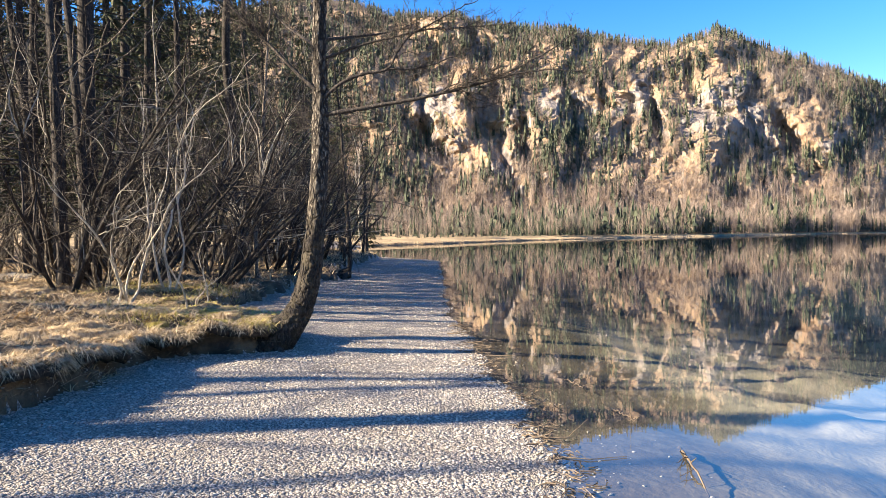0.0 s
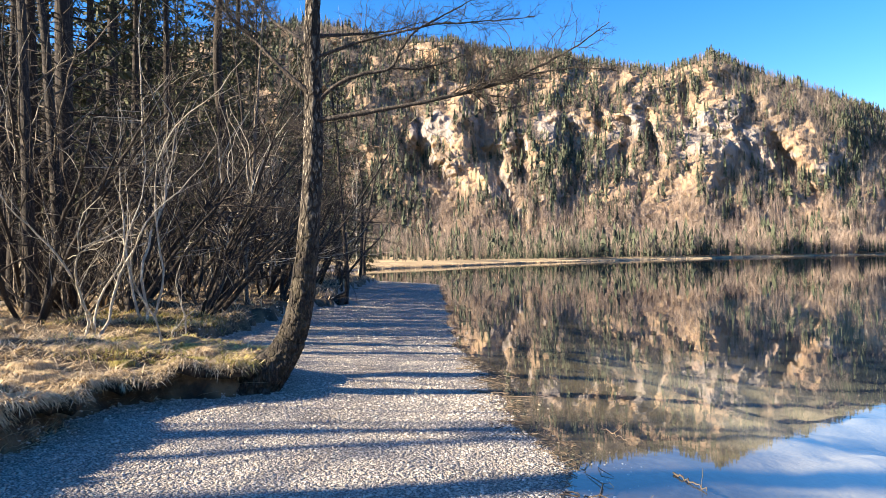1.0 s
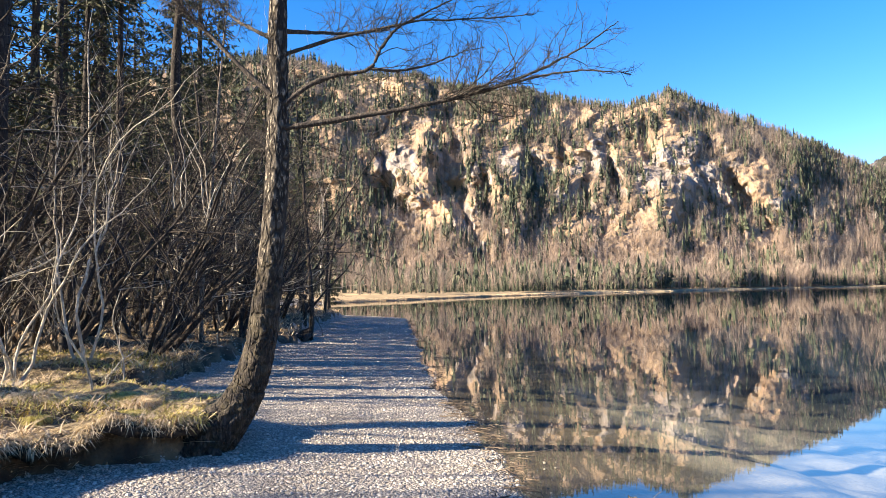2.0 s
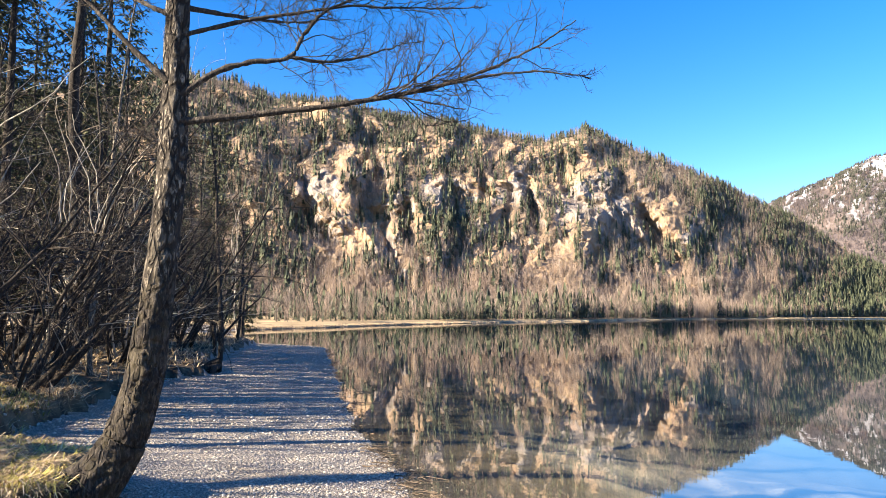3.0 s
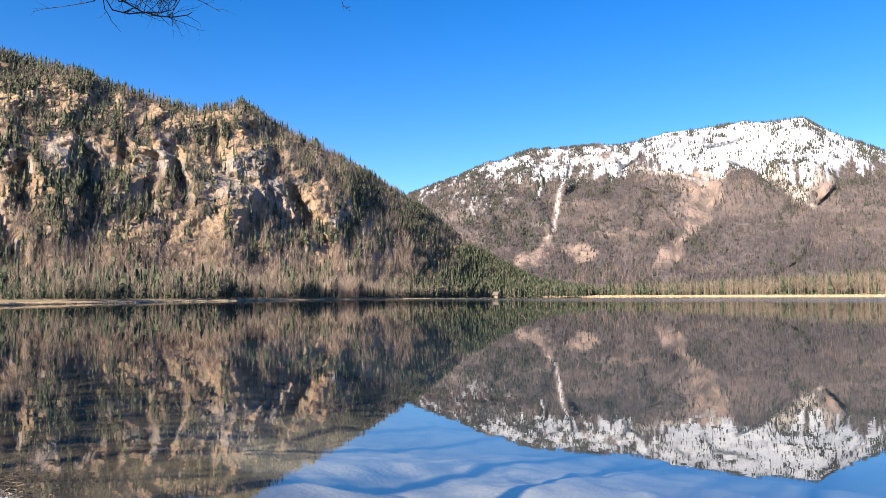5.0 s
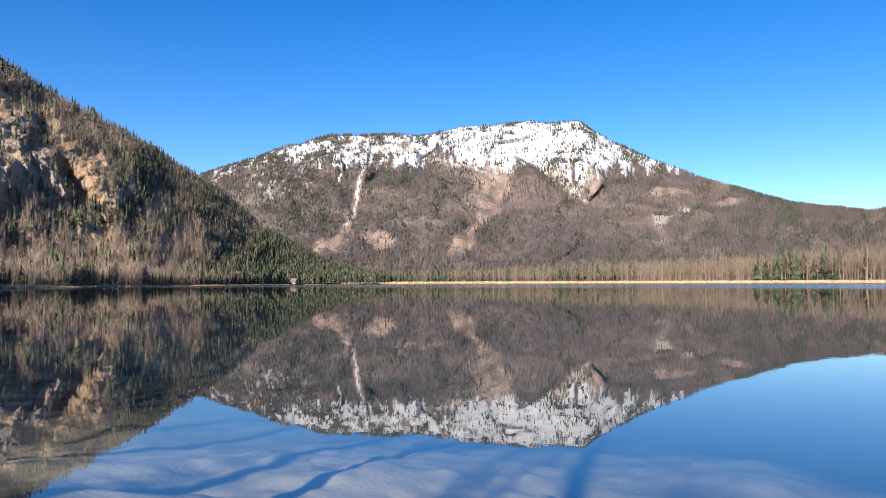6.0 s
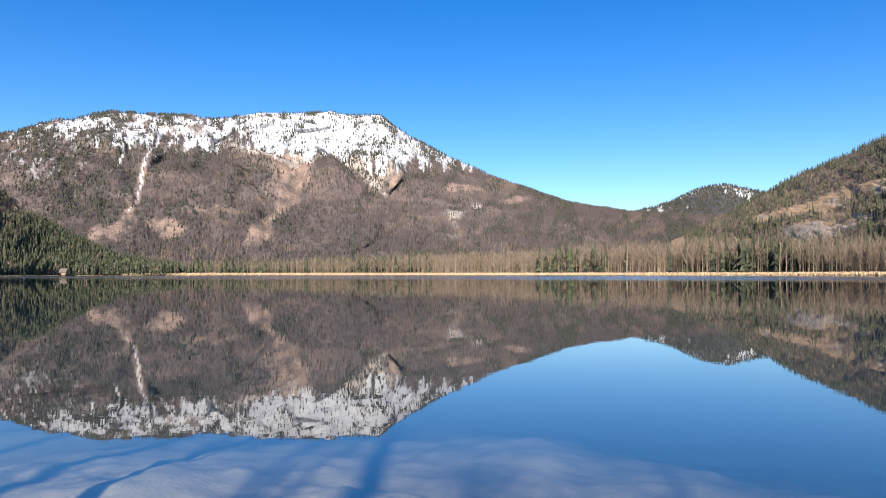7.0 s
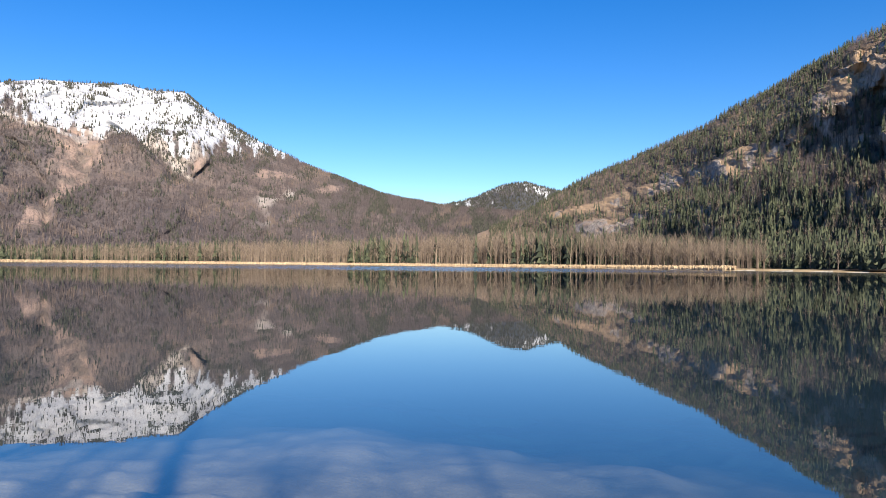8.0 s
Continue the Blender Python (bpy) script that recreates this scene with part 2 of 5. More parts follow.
M_PALETWIG = needles("pale_bare_stems", (0.30, 0.26, 0.215), (0.56, 0.49, 0.41))

# ---- the plan: ground, lake and beach ----
# distance of the far shore from the path, by azimuth
SHORE = [(-14, 70), (-8, 105), (0, 130), (3, 150), (12, 210), (21, 280), (31, 390), (37, 480), (43, 600), (50, 660), (60, 690), (75, 690),
         (95, 545), (103, 450), (110, 350), (120, 300), (140, 220), (160, 120), (172, 70), (180, 60)]


def waterline(y):
    """x of the near shore's water edge at y."""
    y = np.asarray(y, float)
    return (0.80 - 0.75 * smooth(3, 17, y) - 0.2 * smooth(20, 40, y) + 0.05 * np.sin(y * 1.3) + 0.05 * np.sin(y * 3.1) + 0.03 * np.sin(y * 7.3)
            - smooth(42, 52, y) * 5.0 - np.clip(y - 50, 0, 80) * 0.16)


def bankline(y):
    """x of the bank's edge at y."""
    y = np.asarray(y, float)
    return (-3.75 + 0.55 * smooth(4.6, 6.4, y) - 0.35 * smooth(6.75, 7.1, y) + 1.3 * smooth(7.3, 8.6, y) - 1.85 * smooth(9.4, 10.3, y)
            + 0.75 * smooth(19, 22.5, y) - 0.9 * smooth(23.5, 25, y) - 0.3 * smooth(40, 47, y) - np.clip(y - 46, 0, 90) * 0.4
            + 0.07 * np.sin(y * 2.7) + 0.05 * np.sin(y * 6.1 + 1) - smooth(4.5, 0, y) * 0.5)


def bed_depth(u):
    """Depth of the lake bed at u metres out from the water's edge."""
    return -0.085 * np.clip(u, 0, 3) - 0.11 * np.clip(u - 3, 0, 4) - 0.15 * np.log1p(np.exp(np.clip((u - 7) * 0.5, -30, 30))) / 0.5 - 0.12 * np.clip(u - 18, 0, 30)


def ground_z(x, y):
    x, y = np.broadcast_arrays(np.asarray(x, float), np.asarray(y, float))
    r = np.hypot(x, y)
    az = azimuth(x, y)
    u = x - waterline(y)                       # over the water when positive
    bed = bed_depth(u + smooth(0.8, 3.5, u) * (0.9 * fbm(x * 0.22, y * 0.22, 5, 5, 0.6) * 2.2 + 2.6 * smooth(9.0, 2.5, y))) + 0.03 * fbm(x * 1.1, y * 1.1, 3, 6) * smooth(0.2, 2, u)
    beach = np.clip(-u, 0, 5) * 0.06 + 0.014 * fbm(x * 1.4, y * 1.4, 3, 9) * smooth(0, 0.5, -u)
    b = bankline(y) - x + 0.10 * fbm(x * 3, y * 3, 2, 77)     # on the bank when positive
    bank = smooth(-0.03, 0.10, b) * (0.27 + 0.07 * fbm(x * 1.7, y * 1.7, 3, 3)) + smooth(0.1, 3, b) * 0.12 \
        + smooth(0, 1, b) * 0.07 * fbm(x * 0.9, y * 0.9, 4, 11) + smooth(0, 0.5, b) * 0.035 * fbm(x * 5, y * 5, 3, 13) + smooth(40, 220, b) * 16
    near = np.where(u > 0, bed, beach + bank)
    far = r - curve_at(SHORE, az)
    land = 0.15 + smooth(0, 14, far) * 0.8 + smooth(10, 200, far) * 2.0
    shore = np.where(far > 0, land * smooth(-0.5, 2, far), far * 0.15)
    water_side = np.where(far > -40, np.maximum(bed, shore), bed)
    out = np.where(u > 0, water_side, near)
    return np.where((u <= 0) & (az > -14) & (far > 0), np.maximum(near, land), out)


def build_ground():
    az = np.radians(np.concatenate([np.linspace(-180, -50, 90, endpoint=False), np.linspace(-50, 130, 560, endpoint=False), np.linspace(130, 180, 40)]))
    r = np.concatenate([np.geomspace(0.2, 2, 14, endpoint=False), np.linspace(2, 14, 170, endpoint=False), np.geomspace(14, 70, 80), np.geomspace(72, 4700, 110)])
    x = np.sin(az)[None] * r[:, None]
    y = np.cos(az)[None] * r[:, None]
    z = ground_z(x, y)
    v = np.stack([x, y, z], 2).reshape(-1, 3)
    f = grid_faces(len(r), len(az))
    c = v[f].mean(1)
    b = bankline(c[:, 1]) - c[:, 0] + 0.10 * fbm(c[:, 0] * 3, c[:, 1] * 3, 2, 77) + 0.05
    idx = np.zeros(len(f), int)
    idx[(b > 0.0) & (c[:, 1] < 140)] = 1
    idx[(np.hypot((c[:, 0] + 11.5) / 3.2, (c[:, 1] - 17.2) / 0.9) < 1)] = 0
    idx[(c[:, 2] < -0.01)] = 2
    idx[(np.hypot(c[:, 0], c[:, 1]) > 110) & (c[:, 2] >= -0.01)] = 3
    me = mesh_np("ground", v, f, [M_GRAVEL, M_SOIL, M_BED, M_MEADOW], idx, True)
    tagged(new("ground", me), "gravel beach, grassy bank and lake bed under clear water", "ground", kind="structure")


def build_bank_edge():
    """The turf's overhanging edge above the gravel, with bare earth painted shade-dark under it."""
    y = np.linspace(2.2, 10.6, 520)
    x = bankline(y) + 0.10 * fbm(bankline(y) * 3, y * 3, 2, 77)
    t = np.stack([np.gradient(x), np.gradient(y)], 1)
    t /= np.linalg.norm(t, axis=1)[:, None]
    out = np.stack([t[:, 1], -t[:, 0]], 1)
    top = ground_z(x - out[:, 0] * 0.30, y - out[:, 1] * 0.30)
    along = np.concatenate([[0], np.cumsum(np.hypot(np.diff(x), np.diff(y)))])
    hang = 0.17 + 0.13 * fbm(along * 2.1, along * 0, 3, 17)
    rows = []
    for o, up in ((-0.55, -0.05), (-0.36, 0.012), (-0.18, 0.035), (0.0, 0.04), (0.6, 0.03), (0.95, -0.005), (1.0, -0.04), (0.8, -0.075), (0.1, -0.07), (-0.3, -0.10)):
        reach = o * hang if o > 0 else o + 0 * hang
        reach = reach + 0.035 * fbm(along * 6, o * 3 + up * 20, 3, 18)
        z = top + up * (1 + 0.5 * fbm(along * 3.3, along * 0 + o, 3, 19)) + 0.025 * fbm(along * 7, along * 0 + o * 4, 3, 20)
        z = z + 0.05 * fbm(along * 1.2, along * 0 + 3, 3, 21)
        rows.append(np.stack([x + out[:, 0] * reach, y + out[:, 1] * reach, z], 1))
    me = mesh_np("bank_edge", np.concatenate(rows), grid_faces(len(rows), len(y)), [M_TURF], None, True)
    tagged(new("bank_edge", me), "overhanging turf edge of the bank above earth painted shade-dark", "bank", kind="structure")
    return np.array(rows), out


build_ground()
EDGE, EDGE_OUT = build_bank_edge()
lake = mesh_np("lake", [(-75, -700, 0), (1300, -700, 0), (1300, 1200, 0), (-75, 1200, 0)], [(0, 1, 2, 3)], [M_WATER])
tagged(new("water", lake), "still clear lake mirroring the mountains", "lake", kind="structure")


# ---- mountains ----
class Mountain:
    def __init__(self, name, az0, az1, foot, ridge, crest, cliffs=18.0, lumps=9.0, seed=1, crags=(), gullies=(), meadows=(), snowline=None, side=1, bare=1.0, ragged=1.0, thick=((0, 1), (1, 1)), step=0.0,
                 fans=(), chutes=(), rocky=0.0, ravines=0.0, bands=(), lift=0.0):
        self.name, self.az0, self.az1, self.foot, self.ridge, self.crest = name, az0, az1, foot, ridge, crest
        self.cliffs, self.lumps, self.seed = cliffs, lumps, seed
        self.crags, self.gullies, self.meadows, self.snowline = crags, gullies, meadows, snowline
        self.side, self.bare, self.ragged, self.thick, self.step = side, bare, ragged, thick, step
        self.fans, self.chutes, self.rocky, self.ravines, self.bands, self.lift = fans, chutes, rocky, ravines, bands, lift

    def saw(self, u, h, seed):
        """Ribs that rise slowly and break off sharply on one side."""
        t = (u - np.floor(u)) if self.side > 0 else 1 - (u - np.floor(u))
        return np.where(t < 0.8, t / 0.8, (1 - t) / 0.2) * vnoise(np.floor(u), h / 45, seed)

    def at(self, az, s):
        """Place on the slope: azimuth, and 0 at the foot to 1 on the crest. Also how rocky, open and snowy it is."""
        rf, rr = curve_at(self.foot, az), curve_at(self.ridge, az)
        top = rr * np.tan(np.radians(curve_at(self.crest, az) + self.lift))
        scale = np.clip(top / 200, 0.05, 4)
        r = rf + (rr - rf) * s
        prof = np.where(s < 1, (0.45 - self.step) * np.clip(s, 0, 1) ** 1.5 + 0.55 * smooth(0.03, 1.0, s) + self.step * smooth(0.34, 0.62, s), 1 - 0.9 * (s - 1))
        z = top * prof
        el = np.degrees(np.arctan2(z, r))
        size = rf / 300
        q = np.radians(az) * rf / size
        h = z / size
        w = smooth(0.10, 0.35, s) * (1 - 0.75 * smooth(0.85, 1.0, s))
        wob = fbm(q / 60, h / 50, 3, self.seed + 20) * 0.9
        saw = self.saw(q / 40 + wob + h * 0.006, h, self.seed + 31)
        fine = self.saw(q / 15 + 1.6 * wob + h * 0.022, h * 2, self.seed + 33)
        push = self.cliffs * scale * w * (saw * 1.5 + 0.55 * fine + 0.8 * fbm(q / 22, h / 22, 5, self.seed + 40, 0.62))
        # water-cut ravines that run down the slope
        vee = 1 - np.abs(fbm(q / 26 + 0.8 * wob, h / 110, 3, self.seed + 44, 0.55))
        push = push - self.ravines * scale * smooth(0.06, 0.3, s) * (1 - 0.6 * smooth(0.85, 1, s)) * smooth(0.72, 1.0, vee)
        rock = smooth(0.5, 0.7, saw + 0.35 * fbm(q / 16, h / 14, 4, self.seed + 50)) * smooth(0.25, 0.4, s) * (1 - smooth(0.7, 0.85, s))
        rock = rock * smooth(0.0, 0.35, fbm(q / 70, h / 50, 2, self.seed + 60))
        clear = smooth(-0.08, 0.28, fbm(q / 30 + h / 60, h / 16, 4, self.seed + 70)) * smooth(0.2, 0.4, s) * (1 - 0.6 * smooth(0.85, 0.97, s)) * self.bare * curve_at(self.thick, az)
        ja = 0.6 * fbm(q / 20, h / 20, 5, self.seed + 80, 0.6)
        je = 0.55 * fbm(q / 14, h / 26, 5, self.seed + 85, 0.6)
        for a0, e0, ha, he, p in self.crags:
            du, dv = (az - a0) / ha + ja, (el - e0) / he + je
            tall = 1 - smooth(0.55, 1.5, np.abs(dv))
            push = push + 0.13 * p * smooth(-1.6, 0.7, du * self.side) * (1 - smooth(0.85, 1.15, du * self.side)) * tall
            rock = np.maximum(rock, (1 - smooth(0.8, 1.15, np.abs(du))) * tall)
        for a0, e0, ha, he, p in self.gullies:
            du, dv = (az - a0 - 0.28 * (e0 - el)) / ha + 1.3 * ja, (el - e0) / he + je
            m = (1 - smooth(0.0, 1.2, np.abs(du))) * (1 - smooth(0.3, 1.3, np.abs(dv)))
            push = push - 0.45 * p * m
            clear = clear * (1 - m)
        for a0, e0, ha, he in self.meadows:
            m = 1 - smooth(0.6, 1.2, np.hypot((az - a0) / ha + ja, (el - e0) / he + je))
            clear = np.maximum(clear, m)
            rock = rock * (1 - 0.8 * m)
        for line in self.fans:
            e, a, wide = zip(*line)
            du = np.abs(az - np.interp(el, e, a)) / np.interp(el, e, wide) + 0.8 * ja + 0.5 * fbm(az * 2.2, el * 0.6, 3, self.seed + 5)
            clear = np.maximum(clear, (1 - smooth(0.5, 1.25, du)) * smooth(e[0] - 0.4, e[0], el) * smooth(e[-1] + 0.6, e[-1], el))
        for line in self.bands:
            # a broken shelf of rock and dry grass that climbs across the slope
            a, e, high = zip(*line)
            dv = (el - np.interp(az, a, e)) / np.interp(az, a, high) + 0.7 * je
            m = (1 - smooth(0.6, 1.25, np.abs(dv))) * smooth(-0.55, -0.1, fbm(az * 0.9, el * 0.7, 4, self.seed + 13)) * (az > a[0])
            clear = np.maximum(clear, m)
            rock = np.maximum(rock, 0.85 * m * smooth(-0.1, 0.35, fbm(az * 1.3, el * 1.3, 4, self.seed + 15)))
            push = push + 7 * smooth(1.3, -0.2, dv) * smooth(-3.0, -1.0, dv) - 9 * smooth(-0.9, -1.4, dv) * smooth(-3.2, -2.0, dv)
        snow = np.zeros_like(z)
        if self.snowline:
            streak = 0.8 * fbm(az * 1.1, el * 0.35, 4, self.seed + 7) + 1.0 * fbm(az * 4.6, el * 0.8, 5, self.seed + 8, 0.6)
            snow = smooth(-0.3, 0.35, el - curve_at(self.snowline, az) + streak * self.ragged)
            thin = smooth(58, 54, az) * smooth(-0.05, 0.4, fbm(az * 2.2 - el, el * 4.5, 4, self.seed + 11)) + 0.45 * smooth(0.2, 0.5, fbm(az * 1.4, el * 7.5, 4, self.seed + 12))
            snow = snow * (1 - 0.75 * np.clip(thin, 0, 1))
            dust = 0.8 * smooth(47, 42, az) * smooth(5.4, 7.4, el) + 0.5 * smooth(1.3, 0.2, curve_at(self.snowline, az) - el)
            snow = np.maximum(snow, 0.62 * self.ragged * dust * smooth(-0.15, 0.45, fbm(az * 5.0 - el * 4.2, el * 1.3 + az * 0.8, 5, self.seed + 9, 0.68)))
        for line in self.chutes:
            e, a, wide = zip(*line)
            d = np.abs(az - np.interp(el, e, a) - 0.09 * fbm(el * 2.0, az * 0, 3, self.seed + 3)) / np.interp(el, e, wide)
            snow = np.maximum(snow, 0.9 * (1 - smooth(0.6, 1.2, d)) * (el > e[0]) * (el < e[-1]))
        rock = rock * smooth(-0.35, 0.10, fbm(q / 10, h / 16, 4, self.seed + 97, 0.6))
        flute = fbm(q / 6 + 0.5 * wob, h / 70, 3, self.seed + 95)
        push = push + rock * size * (1.8 * np.abs(flute) + 1.3 * fbm(q / 5, h / 7, 4, self.seed + 96, 0.65))
        push = push + size * smooth(0.1, 0.25, s) * self.rocky * (2.2 * fbm(q / 7, h / 9, 4, self.seed + 98, 0.7) - 1.6 * smooth(0.25, 0.0, np.abs(fbm(q / 9 + h / 25, h / 12, 3, self.seed + 99))))
        r = r - push
        z = z + self.lumps * scale * smooth(0.02, 0.3, s) * (fbm(q / 30, r / size / 30, 5, self.seed) * (1 - 0.6 * smooth(0.8, 1, s)))
        a = np.radians(az)
        return np.stack([np.sin(a) * r, np.cos(a) * r, z + 1.0], -1), rock, clear, snow

    def build(self, material, label, cols=420, rows=150):
        lo, hi = max(self.az0, -14), min(self.az1, 130)
        line = np.concatenate([np.linspace(self.az0, lo, 40, endpoint=False)[:40 * (lo > self.az0)], np.linspace(lo, hi, cols),
                               np.linspace(hi, self.az1, 41)[1:][:40 * (hi < self.az1)]])
        cols = len(line)
        up = np.concatenate([np.linspace(-0.02, 1.05, rows), np.linspace(1.08, 1.6, 12)])
        az, s = np.meshgrid(line, up)
        p, rock, clear, snow = self.at(az, s)
        if self.rocky:
            # bare rock wherever the slope is too steep to hold soil
            n = np.cross(np.gradient(p, axis=1), np.gradient(p, axis=0))
            flat = np.abs(n[..., 2]) / (np.linalg.norm(n, axis=-1) + 1e-9)
            steep = smooth(0.50, 0.28, flat) * smooth(-0.35, 0.15, fbm(az * 1.7, s * 14, 4, self.seed + 66)) * smooth(0.12, 0.25, s)
            rock = np.maximum(rock, steep * self.rocky * np.clip(0.15 + curve_at(self.thick, az), 0, 1))
        self.line, self.up, self.grid = line, up, np.concatenate([p, rock[..., None], clear[..., None], snow[..., None]], -1)
        me = mesh_np(self.name, p.reshape(-1, 3), grid_faces(rows + 12, cols)[:, ::-1], [material], None, not self.rocky,
                     {"rock": rock.ravel(), "open": clear.ravel(), "snow": snow.ravel()})
        return tagged(new("mountain", me), label, "mountain", kind="structure")

    def on(self, az, s):
        """Points on the built slope, with its rock, open and snow."""
        c, r = np.interp(az, self.line, np.arange(len(self.line))), np.interp(s, self.up, np.arange(len(self.up)))
        i, j = np.minimum(r.astype(int), len(self.up) - 2), np.minimum(c.astype(int), len(self.line) - 2)
        u, v, g = (r - i)[:, None], (c - j)[:, None], self.grid
        out = (g[i, j] * (1 - v) + g[i, j + 1] * v) * (1 - u) + (g[i + 1, j] * (1 - v) + g[i + 1, j + 1] * v) * u
        return out[:, :3].copy(), out[:, 3], out[:, 4], out[:, 5]


near_mountain = Mountain(
    "near_mountain", -60, 51,
    [(-60, 330), (-20, 310), (-8, 300), (3, 300), (12, 315), (21, 345), (31, 405), (37, 492), (43, 608), (51, 670)],
    [(-60, 520), (-14, 560), (-8, 560), (0, 545), (10, 530), (20, 535), (30, 565), (40, 660), (51, 715)],
    [(-60, 12), (-25, 15.5), (-14, 18), (-7.7, 18.70), (-4.3, 17.60), (1.5, 17.50), (4.4, 16.5), (10.1, 16.10), (14.4, 14.95), (18.8, 14.20), (20.4, 14.5), (22.1, 15.10), (24, 14.1), (26.8, 12.7), (31.0, 10.80),
     (35.3, 8.20), (38, 6.4), (41, 3.9), (43.8, 2.3), (46.9, 0.70), (51, 0.05)], cliffs=10, lumps=5, seed=3, step=0.08, thick=((-14, 0.1), (-4, 0.15), (-1, 0.85), (28, 0.85), (34, 0.5), (51, 0.2)),
    rocky=0.85, ravines=9, lift=0.3,
    crags=[(0.3, 10.7, 2.6, 1.9, 24), (9.1, 11.0, 0.8, 1.2, 30), (16.1, 10.9, 1.1, 1.6, 34), (13.9, 9.9, 1.2, 1.6, 20), (22.4, 9.8, 1.6, 1.8, 45),
           (25.0, 8.0, 0.9, 1.7, 45), (20.4, 9.6, 1.0, 2.2, 20), (4.9, 5.5, 1.5, 1.2, 24), (29.6, 7.2, 0.7, 1.0, 14), (6.0, 9.6, 0.7, 1.0, 10)],
    gullies=[(-0.4, 7.6, 2.0, 2.6, 34), (17.6, 9.0, 0.7, 2.6, 32), (26.6, 7.6, 0.9, 1.9, 34), (7.3, 7.5, 0.9, 3.2, 26), (11.0, 10.2, 0.9, 1.8, 20), (14.9, 7.6, 0.8, 1.6, 20), (-2.6, 8, 0.8, 3, 14), (20.0, 12.2, 0.5, 1.4, 16),
             (29.4, 10.2, 0.6, 1.4, 20), (4.6, 12.4, 0.7, 2.2, 22), (13.0, 12.6, 0.5, 1.8, 16), (24.6, 11.8, 0.5, 1.4, 18), (3.0, 16, 0.6, 1.2, 20)],
    meadows=[(3.0, 7.0, 1.5, 2.2), (21.0, 6.6, 1.6, 1.7), (28.4, 9.1, 0.8, 0.8), (31.0, 6.3, 0.9, 0.7), (32.8, 5.8, 0.6, 0.5), (12.2, 14.0, 0.9, 1.1), (1.4, 12.9, 1.6, 0.8),
             (22.0, 12.4, 1.6, 1.0), (8.2, 14.6, 0.8, 0.9), (16.2, 13.2, 0.8, 0.8), (19.4, 10.9, 0.9, 0.9), (9.6, 8.6, 0.8, 1.0), (15.2, 9.0, 0.9, 0.8)])
right_mountain = Mountain(
    "right_mountain", 91, 178,
    [(91, 1000), (95, 860), (103, 620), (110, 400), (120, 312), (140, 235), (155, 150), (165, 120), (178, 80)],
    [(91, 1300), (97, 1250), (103, 1150), (112, 900), (120, 760), (130, 600), (140, 420), (155, 280), (178, 230)],
    [(91, 2.3), (93.8, 3.4), (96.6, 5.1), (100.3, 7.0), (103.5, 8.3), (106.5, 9.6), (109.1, 10.6), (110.7, 11.6), (113.5, 12.7), (117, 14.6), (119.2, 15.5), (121.5, 16.3), (130, 18),
     (140, 18), (150, 15), (160, 12), (178, 7)], cliffs=12, lumps=8, seed=14, side=-1, bare=0.35, rocky=0.7, ravines=8, lift=0.35,
    bands=[((97, 3.9, 0.5), (102, 5.3, 0.5), (105.5, 6.5, 0.6), (108, 7.2, 0.8), (111, 8.0, 0.9), (114, 9.4, 1.0), (117, 11.9, 1.1), (119, 13.4, 1.1), (121.5, 15.1, 1.0), (128, 17, 0.8))],
    crags=[(119.2, 13.5, 1.3, 0.8, 20), (117.2, 12.0, 1.1, 0.8, 20), (106.2, 6.9, 0.6, 0.8, 50), (110.2, 7.9, 0.9, 0.5, 40), (123.2, 11.2, 2.0, 2.4, 330), (121.6, 9.6, 0.9, 1.2, 60)],
    gullies=[(120.4, 12.4, 1.1, 1.3, 80), (118.2, 11.0, 0.8, 0.8, 50), (107.6, 6.6, 0.6, 0.7, 40), (103.4, 5.9, 0.6, 0.6, 40)])
